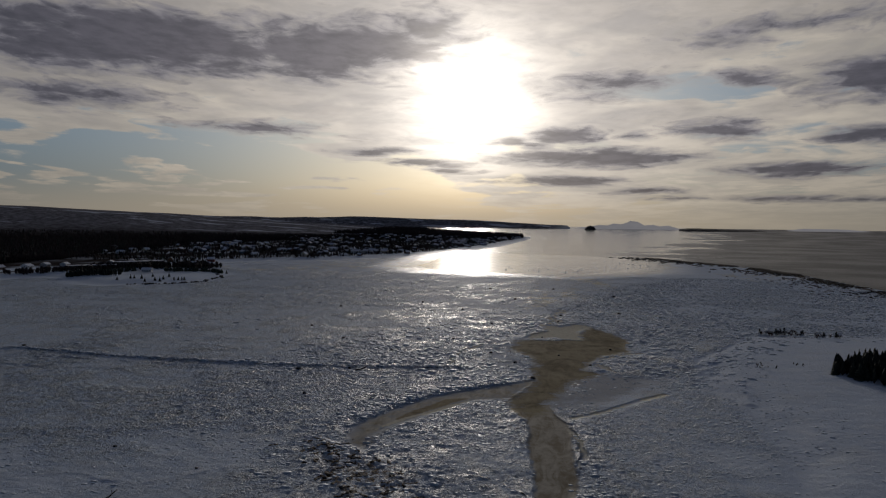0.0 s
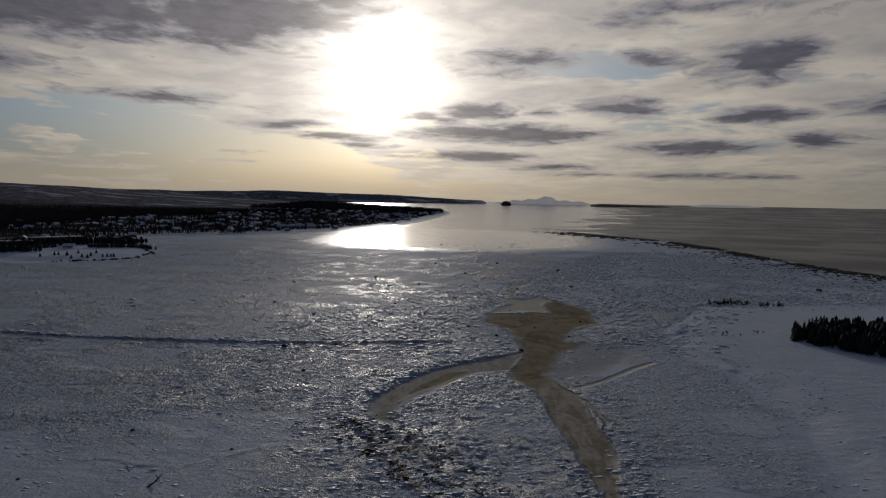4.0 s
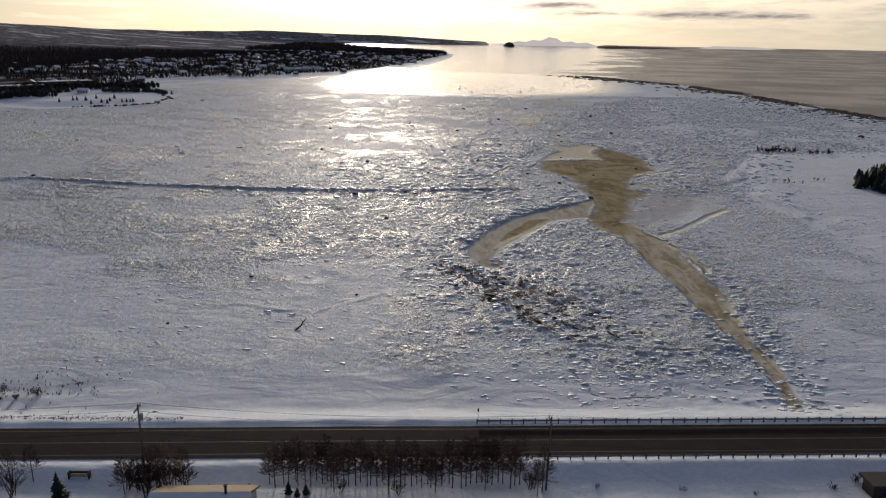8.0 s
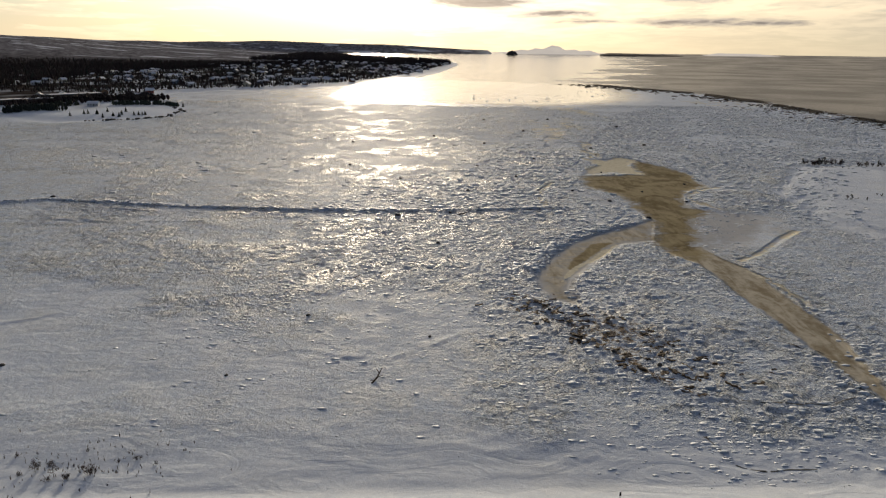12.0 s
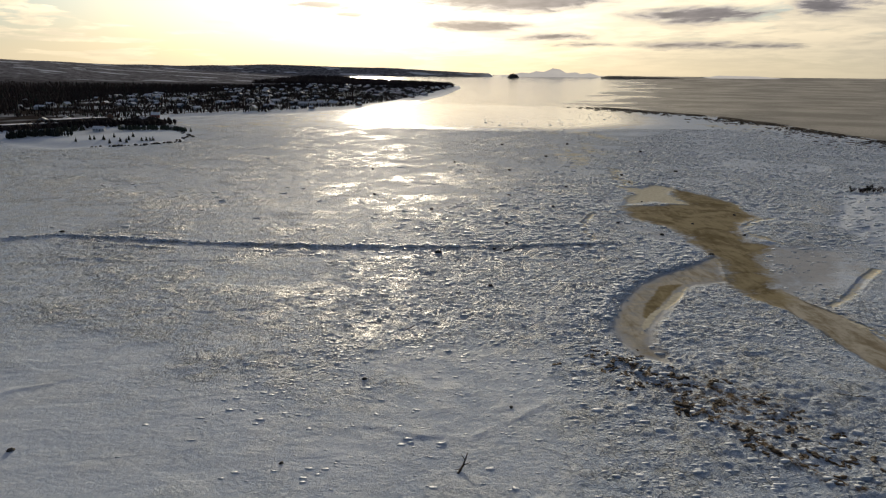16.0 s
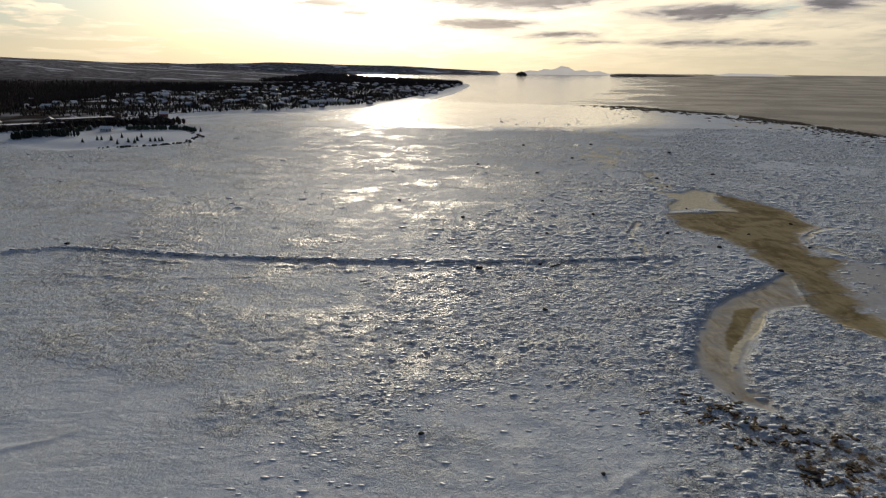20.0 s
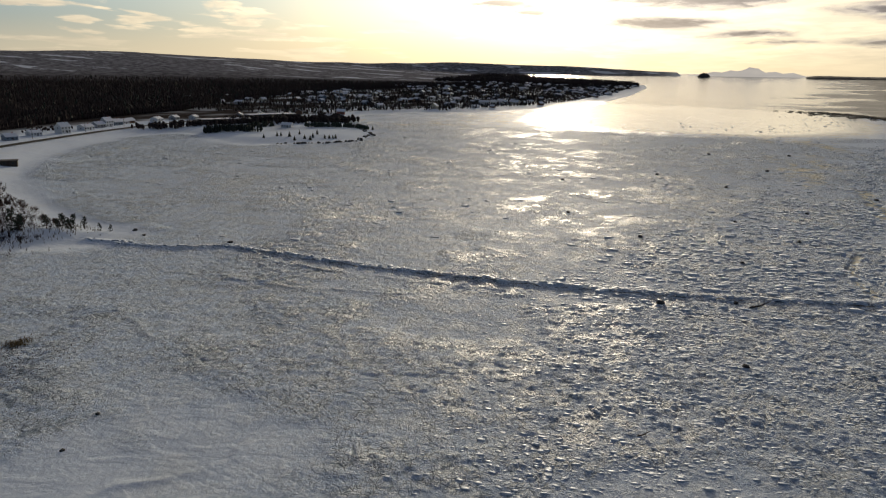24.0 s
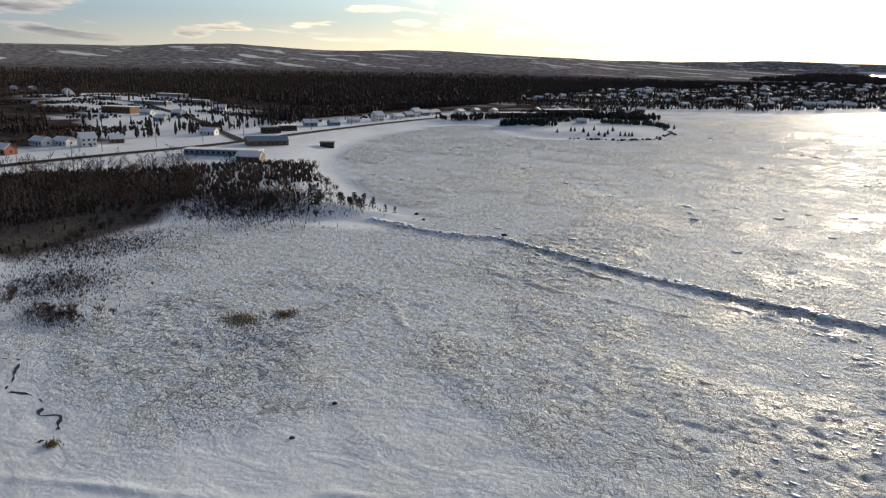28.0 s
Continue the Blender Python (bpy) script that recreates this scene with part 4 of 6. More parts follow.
def bare_tree(seed, height, name="bare_tree", label="bare brown deciduous tree standing in snow", twig=None, stems=1, kids=5, depth=3):
    rnd = random.Random(seed)
    root = tagged(new(name), label, "tree", "bare trees along the shore")
    trunk, crown = Solid(), Solid()
    for s in range(stems):
        lean = Vector((rnd.uniform(-0.12, 0.12), rnd.uniform(-0.12, 0.12), 1)).normalized() if stems == 1 else Vector((rnd.uniform(-0.4, 0.4), rnd.uniform(-0.4, 0.4), 1)).normalized()
        foot = Vector((rnd.uniform(-0.5, 0.5), rnd.uniform(-0.5, 0.5), -0.2)) * (stems > 1) + Vector((0, 0, -0.2)) * (stems == 1)
        h = height * (rnd.uniform(0.75, 1.0) if stems > 1 else 1.0)
        r = 0.02 + h * 0.013
        trunk.bar(foot, foot + lean * h * 0.45, r, r * 0.7, 6, caps=False)
        trunk.bar(foot + lean * h * 0.45, foot + lean * h * 0.92, r * 0.7, r * 0.2, 5, caps=False)
        for k in range(int(9 if stems == 1 else 5)):
            s0 = 0.22 + 0.68 * k / 9 + rnd.uniform(0, 0.06)
            a = rnd.uniform(0, 6.283)
            d = Vector((math.cos(a), math.sin(a), rnd.uniform(0.35, 0.95))).normalized()
            grow(crown, foot + lean * h * s0, d, h * (0.34 - 0.2 * s0) * rnd.uniform(0.8, 1.2), max(0.018, r * 0.35), depth - 1, rnd, 0.55, kids, 0.25)
    part("trunk", trunk.mesh("trunk", BARK), root)
    part("crown", crown.mesh("crown", twig or TWIGS), root)
    return root


def larch(seed, height):
    """A straight stem with many short level twigs, bare in winter."""
    rnd = random.Random(seed)
    root = tagged(new("larch_tree"), "bare reddish-brown larch in a dense row beside the road", "tree", "row of larches by the road")
    trunk, crown = Solid(), Solid()
    trunk.bar((0, 0, -0.2), (0.05, 0.03, height * 0.5), 0.085, 0.06, 6, caps=False).bar((0.05, 0.03, height * 0.5), (0.02, 0, height), 0.06, 0.012, 5, caps=False)
    for k in range(84):
        s = 0.26 + 0.72 * (k / 84) ** 0.9
        a = k * 2.4 + rnd.uniform(-0.4, 0.4)
        d = Vector((math.cos(a), math.sin(a), rnd.uniform(0.1, 0.6))).normalized()
        grow(crown, Vector((0.03, 0.02, height * s)), d, height * 0.21 * (1.12 - s) + 0.2, 0.024, 2, rnd, 0.55, 3, 0.12)
    part("trunk", trunk.mesh("trunk", BARK), root)
    part("crown", crown.mesh("crown", LARCH), root)
    return root


def spruce(seed, height, width, name="spruce_tree", label="dark green spruce standing in the snow", group="spruces"):
    rnd = random.Random(seed)
    root = tagged(new(name), label, "tree", group)
    trunk, crown = Solid(), Solid()
    trunk.bar((0, 0, -0.2), (0, 0, height * 0.96), 0.02 + height * 0.018, 0.015, 6)
    tiers = max(8, int(height * 2.4))
    for i in range(tiers):
        s = i / (tiers - 1)
        z = height * (0.06 + 0.9 * s)
        reach = width * (1 - s) ** 0.85 * rnd.uniform(0.8, 1.12) + 0.08
        count = 9 if s < 0.75 else 6
        for k in range(count):
            a = 6.283 * (k + 0.5 * (i % 2)) / count + rnd.uniform(-0.3, 0.3)
            r = reach * rnd.uniform(0.65, 1.15)
            c, sn = math.cos(a), math.sin(a)
            droop = r * rnd.uniform(0.18, 0.42)
            w = r * 0.36 + 0.08
            tip = (r * c, r * sn, z - droop)
            l = (0.55 * r * c - w * sn, 0.55 * r * sn + w * c, z - droop * 0.75)
            q = (0.55 * r * c + w * sn, 0.55 * r * sn - w * c, z - droop * 0.75)
            top, low = (0, 0, z + height * 0.05), (0.4 * r * c, 0.4 * r * sn, z - droop * 1.15 - 0.1)
            crown.add([top, l, tip, q, low], [(0, 1, 2), (0, 2, 3), (1, 4, 2), (2, 4, 3), (0, 4, 1), (0, 3, 4)])
    part("trunk", trunk.mesh("trunk", BARK), root)
    part("crown", crown.mesh("crown", NEEDLES), root)
    return root


def scrub_pine(seed, height):
    """A wind-shaped evergreen: a crooked stem and an uneven crown of needle clumps."""
    rnd = random.Random(seed)
    root = tagged(new("pine_tree"), "dark uneven wind-shaped pine at the edge of the ice", "tree", "small pines by the shore")
    trunk, crown = Solid(), Solid()
    bend = Vector((rnd.uniform(-0.5, 0.5), rnd.uniform(-0.5, 0.5), height * 0.5))
    tip = Vector((rnd.uniform(-0.7, 0.7), rnd.uniform(-0.7, 0.7), height * 0.92))
    trunk.bar((0, 0, -0.2), bend, 0.12, 0.09, 6, caps=False).bar(bend, tip, 0.09, 0.03, 5, caps=False)
    for k in range(74):
        t = rnd.random() ** 0.8
        spine = bend * (2 * t) if t < 0.5 else bend + (tip - bend) * (2 * t - 1)
        a, reach = rnd.uniform(0, 6.283), height * (0.34 - 0.24 * t) * rnd.uniform(0.25, 1.15)
        c = spine + Vector((math.cos(a) * reach, math.sin(a) * reach, rnd.uniform(-0.2, 0.35)))
        if k % 3 == 0:
            trunk.bar(spine, c, 0.035, 0.015, 3, caps=False)
        r = height * rnd.uniform(0.035, 0.085)
        for j in range(5):
            d = Vector((rnd.gauss(0, 1), rnd.gauss(0, 1), rnd.gauss(0.25, 0.7))).normalized()
            e = d.orthogonal().normalized() * r * 0.45
            f = d.cross(e)
            crown.add([c - d * r * 0.3 + e, c - d * r * 0.3 - e * 0.5 + f * 0.8, c - d * r * 0.3 - e * 0.5 - f * 0.8, c + d * r * rnd.uniform(1.0, 1.9)], [(0, 1, 3), (1, 2, 3), (2, 0, 3), (0, 2, 1)])
    part("trunk", trunk.mesh("trunk", BARK), root)
    part("crown", crown.mesh("crown", NEEDLES), root)
    return root


def shrub(seed, height, twig=None, stems=16, label="low leafless brown shrub poking out of snow"):
    rnd = random.Random(seed)
    root = tagged(new("shrub"), label, "shrub", "shrubs on the snow")
    s = Solid()
    for k in range(stems):
        a, lean = rnd.uniform(0, 6.283), rnd.uniform(0.1, 0.8)
        d = Vector((math.cos(a) * lean, math.sin(a) * lean, 1)).normalized()
        grow(s, Vector((rnd.uniform(-0.5, 0.5) * height * 0.6, rnd.uniform(-0.5, 0.5) * height * 0.6, -0.1)), d, height * rnd.uniform(0.5, 1.0) * 0.6, 0.025, 2, rnd, 0.5, 3, 0.2)
    part("stems", s.mesh("stems", twig or TWIGS), root)
    return root


def place(ob, x, y, scale=1.0, turn=None, dz=0.0):
    """Puts a prototype at its first place, and copies of it at the others."""
    m = pose(x, y, ground_z(x, y) + dz, 0, 0, RND.uniform(0, 360) if turn is None else turn) @ Matrix.Scale(scale, 4)
    if not ob.get("placed"):
        ob["placed"] = 1
        ob.matrix_world = m
        return ob
    c = copy_thing(ob, pose(0, 0, 0))
    c.matrix_basis = m
    return c


def house(w, d, h, pitch, wall, roof_a, roof_b, windows=3, chimney=True, door=True, label="", name="house", gable=True, category="house", group=""):
    """A gabled house, ridge along x, on the ground at z = 0."""
    root = tagged(new(name), label, category, group)
    s = Solid()
    rise = d / 2 * pitch
    s.add([(-w / 2, -d / 2, -0.8), (w / 2, -d / 2, -0.8), (w / 2, d / 2, -0.8), (-w / 2, d / 2, -0.8), (-w / 2, -d / 2, h), (w / 2, -d / 2, h), (w / 2, d / 2, h), (-w / 2, d / 2, h),
           (-w / 2, 0, h + rise), (w / 2, 0, h + rise)], [(0, 1, 5, 4), (2, 3, 7, 6), (1, 2, 6, 9, 5), (3, 0, 4, 8, 7), (3, 2, 1, 0), (4, 5, 9, 8), (6, 7, 8, 9)])
    part("wall", s.mesh("wall", wall), root)
    o, t = 0.45, 0.28
    for sign, m in ((-1, roof_a), (1, roof_b)):
        r = Solid()
        ey, ez = sign * (d / 2 + o), h - o * pitch
        v = [(-w / 2 - o, ey, ez + 0.03), (w / 2 + o, ey, ez + 0.03), (w / 2 + o, 0, h + rise + 0.03), (-w / 2 - o, 0, h + rise + 0.03)]
        v += [(x, y, z + t) for x, y, z in v]
        r.add(v, [(0, 1, 2, 3), (7, 6, 5, 4), (0, 4, 5, 1), (1, 5, 6, 2), (2, 6, 7, 3), (3, 7, 4, 0)])
        part("roof", r.mesh("roof", m), root)
    pane = Solid().box(-0.55, -0.03, -0.6, 0.55, 0.03, 0.6).mesh("window", GLASS)
    levels = 1 if h < 4 else 2
    for lev in range(levels):
        for sign in (-1, 1) if gable else (-1,):
            for k in range(windows):
                p = part("window", pane, root)
                p.matrix_basis = pose(-w / 2 + w * (k + 0.5) / windows, sign * (d / 2 + 0.012), 1.6 + 2.6 * lev)
    for sign in (-1, 1) if gable else ():
        p = part("window", pane, root)
        p.matrix_basis = pose(sign * (w / 2 + 0.012), 0, 1.6 + 2.6 * (levels - 1), 0, 0, 90)
    if door:
        part("door", Solid().box(-0.5 + w * 0.1, -d / 2 - 0.05, 0, 0.5 + w * 0.1, -d / 2 - 0.002, 2.05).mesh("door", DARKWOOD), root)
    if chimney:
        part("chimney", Solid().box(w * 0.2, -0.4, h + rise * 0.6, w * 0.2 + 0.7, 0.3, h + rise + 1.0).mesh("chimney", WALLS[3]), root)
    return root


def flat_house(w, d, h, wall, roof, label, windows=5, name="building", category="building", group=""):
    root = tagged(new(name), label, category, group)
    part("wall", Solid().box(-w / 2, -d / 2, -0.8, w / 2, d / 2, h).mesh("wall", wall), root)
    part("roof", Solid().box(-w / 2 - 0.5, -d / 2 - 0.5, h + 0.01, w / 2 + 0.5, d / 2 + 0.5, h + 0.4).mesh("roof", roof), root)
    pane = Solid().box(-0.7, -0.03, -0.7, 0.7, 0.03, 0.7).mesh("window", GLASS)
    for sign in (-1, 1):
        for k in range(windows):
            part("window", pane, root).matrix_basis = pose(-w / 2 + w * (k + 0.5) / windows, sign * (d / 2 + 0.012), h * 0.55)
    part("door", Solid().box(-0.5 + w * 0.12, -d / 2 - 0.05, 0, 0.5 + w * 0.12, -d / 2 - 0.002, 2.1).mesh("door", DARKWOOD), root)
    return root


# ---- the road ----
def smooth_line(pts, every=4.0):
    """A rounded line through the points."""
    p = [Vector(q) for q in pts]
    p = [2 * p[0] - p[1]] + p + [2 * p[-1] - p[-2]]
    out = []
    for a, b, c, d in zip(p, p[1:], p[2:], p[3:]):
        n = max(2, int((c - b).length / every))
        for k in range(n):
            t = k / n
            out.append(0.5 * ((2 * b) + (c - a) * t + (2 * a - 5 * b + 4 * c - d) * t * t + (3 * b - a - 3 * c + d) * t ** 3))
    return out + [p[-2]]


def strip(name, line, offsets, lift, mat):
    v, f = [], []
    for i, p in enumerate(line):
        d = (line[min(i + 1, len(line) - 1)] - line[max(i - 1, 0)]).normalized()
        side = Vector((-d.y, d.x))
        zc = max(ground_z(p.x, p.y), ground_z(*(p + side * 3)), ground_z(*(p - side * 3)))
        far = 0.25 if abs(p.x) > 200 else 0.0
        for o in offsets:
            q = p + side * o
            v.append((q.x, q.y, zc + lift + far))
    k = len(offsets)
    for i in range(len(line) - 1):
        for j in range(k - 1):
            f.append((i * k + j, i * k + j + 1, (i + 1) * k + j + 1, (i + 1) * k + j))
    return new(name, mesh_object(name, v, f, mat, smooth=True))


ROADLINE = smooth_line(ROAD)
tagged(strip("road", ROADLINE, (-4.3, -4.2, -2, 0, 2, 4.2, 4.3), 0.10, ASPHALT), "dark wet two-lane asphalt road ploughed clear of snow", "road", kind="structure")
for o in (-3.35, 0.0, 3.35):
    tagged(strip("road_marking", ROADLINE, (o - 0.07, o + 0.07), 0.106, PAINTLINE), "worn painted line on asphalt", "road marking", kind="structure")
SIDE_ROAD = smooth_line([(-440, 430), (-527, 469), (-620, 512), (-706, 542), (-847, 586), (-960, 590)])
tagged(strip("road", SIDE_ROAD, (-3, 0, 3), 0.35, ASPHALT), "narrow side road climbing between motels", "road", kind="structure")


def guardrail(x0, x1, side, label):
    """Steel beam on short posts along the near road."""
    def at(x):
        return 112 + (x - 18) * 0.0385 + side
    root = thing("guardrail", x0, at(x0), label, "guardrail", "guardrails beside the road", z=0.0)
    root.matrix_world = pose(0, 0, 0)
    zs = ground_z(x0 + 20, 112 + (x0 + 2) * 0.0385) + 0.05
    s = Solid()
    prof = [(-0.03, 0.45), (0.05, 0.50), (-0.02, 0.58), (-0.02, 0.62), (0.05, 0.70), (-0.03, 0.76)]
    v = [(x, at(x) + y * (1 if side < 0 else -1), zs + z) for x in (x0, x1) for y, z in prof]
    v += [(x, y - 0.012, z) for x, y, z in v]
    n = len(prof)
    f = [(k, k + 1, n + k + 1, n + k) for k in range(n - 1)] + [(2 * n + k, 3 * n + k, 3 * n + k + 1, 2 * n + k + 1) for k in range(n - 1)]
    f += [(0, n, 3 * n, 2 * n), (n - 1, 3 * n - 1, 4 * n - 1, 2 * n - 1)]
    part("beam", s.add(v, f).mesh("beam", ZINC), root)
    post = Solid().box(-0.09, -0.09, -0.9, 0.09, 0.09, 0.86).mesh("post", TIMBER)
    k, x = 0, x0
    while x < x1:
        part("post", post, root).matrix_basis = pose(x, at(x) + (0.16 if side > 0 else -0.16), zs)
        x += 1.905
    return root


guardrail(23.7, 150, 4.95, "long galvanised guardrail on short timber posts beside the frozen bay")
guardrail(31.4, 150, -5.3, "galvanised guardrail on timber posts above a snowy yard")


def utility_pole(x, y, height, lamp=False, transformer=False, turn=2.0, z=None):
    root = thing("utility_pole", x, y, "grey wooden utility pole" + (" with a lamp bracket" if lamp else ""), "utility pole", "utility poles along the road", turn, z)
    part("pole", Solid().bar((0, 0, -0.5), (0.12, 0, height), 0.17, 0.11, 8).mesh("pole", TIMBER), root)
    part("crossarm", Solid().box(-0.09, -1.15, height - 0.75, 0.09, 1.15, height - 0.6).mesh("crossarm", TIMBER), root)
    for yy in (-1.05, 0.0, 1.05):
        part("insulator", Solid().bar((0.0, yy, height - 0.6), (0.0, yy, height - 0.3), 0.06, 0.04, 6).mesh("insulator", ZINC), root)
    if transformer:
        part("transformer", Solid().bar((0.4, 0, height - 2.4), (0.4, 0, height - 1.4), 0.28, 0.28, 10).mesh("transformer", ZINC), root)
    if lamp:
        arm = part("lamp_arm", Solid().bar((0.1, 0, height - 3.4), (1.3, 0.4, height - 1.6), 0.04, 0.03, 5).bar((1.3, 0.4, height - 1.6), (1.9, 0.6, height - 1.45), 0.03, 0.03, 5).mesh("lamp_arm", ZINC), root)
        part("lamp_head", Solid().lump((2.1, 0.65, height - 1.5), 0.42, 0.16, 0.1, jag=0.05).mesh("lamp_head", ZINC), arm)
    return root


utility_pole(-24.2, 102.4, 11.2, lamp=True, transformer=True)
utility_pole(32.6, 101.0, 11.6)
utility_pole(-86, 99.6, 11.2)
utility_pole(95, 103.2, 11.4)
for k, (x, y) in enumerate([(-413.5, 262), (-425, 308), (-447, 336), (-448, 371), (-449, 405), (-452, 440), (-470, 520), (-484, 580), (-493, 650), (-499, 710), (-492, 780), (-436, 285)]):
    utility_pole(x, y, 9.6, turn=80)


def cable(ends, heights, offset=0.0, radius=0.022):
    """Sagging wires from pole to pole."""
    s = Solid()
    for (a, b) in zip(ends, ends[1:]):
        rings = []
        for k in range(13):
            t = k / 12
            p = Vector((a[0] + (b[0] - a[0]) * t, a[1] + (b[1] - a[1]) * t + offset, a[2] + (b[2] - a[2]) * t - 1.0 * 4 * t * (1 - t) + heights))
            rings += [p + Vector((0, radius * math.cos(2.0944 * i), radius * math.sin(2.0944 * i))) for i in range(3)]
        s.add(rings, [(3 * k + i, 3 * k + (i + 1) % 3, 3 * k + 3 + (i + 1) % 3, 3 * k + 3 + i) for k in range(12) for i in range(3)])
    tagged(new("cable", s.mesh("cable", CLOTH)), "black sagging cable strung between utility poles", "cable", "overhead cables")


POLES = [(-86, 99.6, 11), (-24.2, 102.4, 11), (32.6, 101.0, 11.4), (95, 103.2, 11.2)]
POLES = [(x, y, z + ground_z(x, y)) for x, y, z in POLES]
cable(POLES, -0.25, 1.05), cable(POLES, -0.25, -1.05), cable(POLES, -4.2, 0.15, 0.035)


def sign_post(x, y):
    root = thing("sign_post", x, y, "thin marker post at the end of the guardrail", "sign")
    part("post", Solid().bar((0, 0, -0.3), (0, 0, 2.1), 0.035, 0.035, 6).mesh("post", ZINC), root)
    part("marker", Solid().box(-0.12, -0.02, 1.55, 0.12, -0.04, 2.15).mesh("marker", CLOTH), root)


sign_post(23.9, 118.2)

# ---- yards beside the near road ----
near_house = house(11.6, 9.0, 3.4, 0.5, WALLS[1], ROOFSNOW, TANROOF, 3, False, True, "low tan-roofed house with snow on its shaded slope", "house", "house")
near_house.matrix_world = pose(-12.3, 91.2, ground_z(-12.3, 90), 0, 0, 2)
part("vent_pipe", Solid().bar((3.2, -0.2, 5.5), (3.2, -0.2, 6.9), 0.16, 0.16, 8).box(3.0, -0.4, 6.9, 3.4, 0.0, 7.05).mesh("vent_pipe", CLOTH), near_house)
cabin = flat_house(9.0, 2.4, 1.9, DARKWOOD, DARKROOF, "dark flat-roofed timber shed in a snowy yard", 2, "shed", "shed")
cabin.matrix_world = pose(82.6, 101.2, ground_z(82.6, 101.2), 0, 0, 2)


def bench():
    root = thing("garden_bench", -33.0, 101.6, "dark timber garden bench half buried in snow", "bench", turn=2)
    part("seat", Solid().box(-1.3, -0.25, 0.42, 1.3, 0.25, 0.5).mesh("seat", DARKWOOD), root)
    part("backrest", Solid().box(-1.3, 0.22, 0.62, 1.3, 0.28, 1.0).mesh("backrest", DARKWOOD), root)
    for s in (-1, 1):
        part("end_frame", Solid().box(s * 1.38 - 0.08, -0.32, -0.1, s * 1.38 + 0.08, 0.34, 1.1).mesh("end_frame", DARKWOOD), root)


bench()
larches = [larch(100 + k, 6.9) for k in range(5)]
for k in range(46):
    x = -6.0 + 35.0 * k / 45 + RND.uniform(-0.25, 0.25)
    place(larches[k % 5], x, 101.3 + 0.02 * x + RND.uniform(-0.7, 0.7), RND.uniform(0.82, 1.12))
for x in (-25.6, -24.0, -22.6, -21.2, -19.6, -18.0, 31.2, 32.0, -39.0, -41.5, 3.0, 10.5, 17.0, 24.0):
    place(larches[int(abs(x)) % 5], x, 99.8 + RND.uniform(-1, 1), RND.uniform(0.75, 1.12))
spruces = [spruce(200 + k, 6.0, 2.1 + 0.25 * (k % 3)) for k in range(5)]
place(spruces[0], -33.8, 97.5, 0.72)
for x, y, s in ((-14.2, 99.6, 0.2), (-8.6, 99.4, 0.25), (-3.2, 99.2, 0.33), (-0.8, 99.2, 0.3), (-1.9, 98.6, 0.24)):
    place(spruces[1], x, y, s)
shrubs = [shrub(300 + k, 1.5) for k in range(4)]
for x, y, s in ((40, 101.4, 0.5), (52, 101.0, 0.6), (78.0, 103.6, 1.1), (62, 100.5, 0.5), (46, 98.5, 0.5), (74, 102.0, 0.8)):
    place(shrubs[int(x) % 4], x, y, s)
# scrub on the snow bank beyond the road
for x, y, s in ((-52.6, 126.5, 0.95), (-55.5, 125.0, 0.8), (-54.4, 127.8, 0.7), (-58.0, 124.8, 0.7), (-50.0, 130.0, 0.5), (-47, 131, 0.45), (-44, 129.5, 0.45), (-60, 129, 0.5), (-63, 126, 0.6), (-41, 133, 0.4),
                (-66, 131, 0.5), (-56, 132.5, 0.45), (-49, 127, 0.4), (-70, 128, 0.6), (-75, 130, 0.7)):
    place(shrubs[int(abs(x)) % 4], x, y, s)
place(larches[2], -57.6, 125.6, 0.42), place(larches[3], -61.0, 126.8, 0.34)

# ---- the bay ----
def boulder(x, y, size, label="dark boulder frozen into the snowy ice", name="boulder"):
    s = Solid().lump((0, 0, size * 0.25), size, size * 0.8, size * 0.6, 6, 9, 0.2)
    s.lump((size * 0.6, -size * 0.3, size * 0.1), size * 0.5, size * 0.45, size * 0.35, 5, 8, 0.2)
    ob = new(name, s.mesh(name, STONE))
    ob.matrix_world = pose(x, y, ground_z(x, y), 0, 0, RND.uniform(0, 360))
    return tagged(ob, label, "rock", "boulders on the ice")


for x, y, s in ((-16.9, 298.1, 1.15), (-32.1, 192.0, 0.55), (-42.2, 159.8, 0.4), (-3.0, 180.0, 0.45), (-87.8, 163.3, 0.6), (-1.3, 258.4, 0.8), (3.3, 303.9, 0.9), (-116.3, 192.0, 0.45),
                (-119.4, 204.1, 0.45), (79.7, 298.5, 1.0), (-163.4, 326.5, 0.9), (-207.1, 333.0, 1.0), (-199, 327, 0.7), (105, 330, 0.7), (92, 352, 0.6), (118, 372, 0.8), (85, 405, 0.6), (96, 470, 0.8),
                (99, 500, 1.1), (60, 352, 0.8), (38, 388, 1.0), (20, 420, 0.9), (55, 450, 0.9), (-20, 380, 1.0), (72, 330, 0.9), (12, 350, 0.9), (-50, 420, 1.0), (140, 520, 1.2), (30, 520, 1.2), (-5, 560, 1.1),
                (66, 600, 1.4), (150, 640, 1.5), (100, 700, 1.5), (40, 690, 1.4), (-60, 520, 1.0), (22, 188, 0.6), (30, 179, 0.7), (36, 172, 0.6), (26, 196, 0.6), (44, 166, 0.6), (50, 176, 0.5), (320, 522, 2.2)):
    boulder(x, y, s)


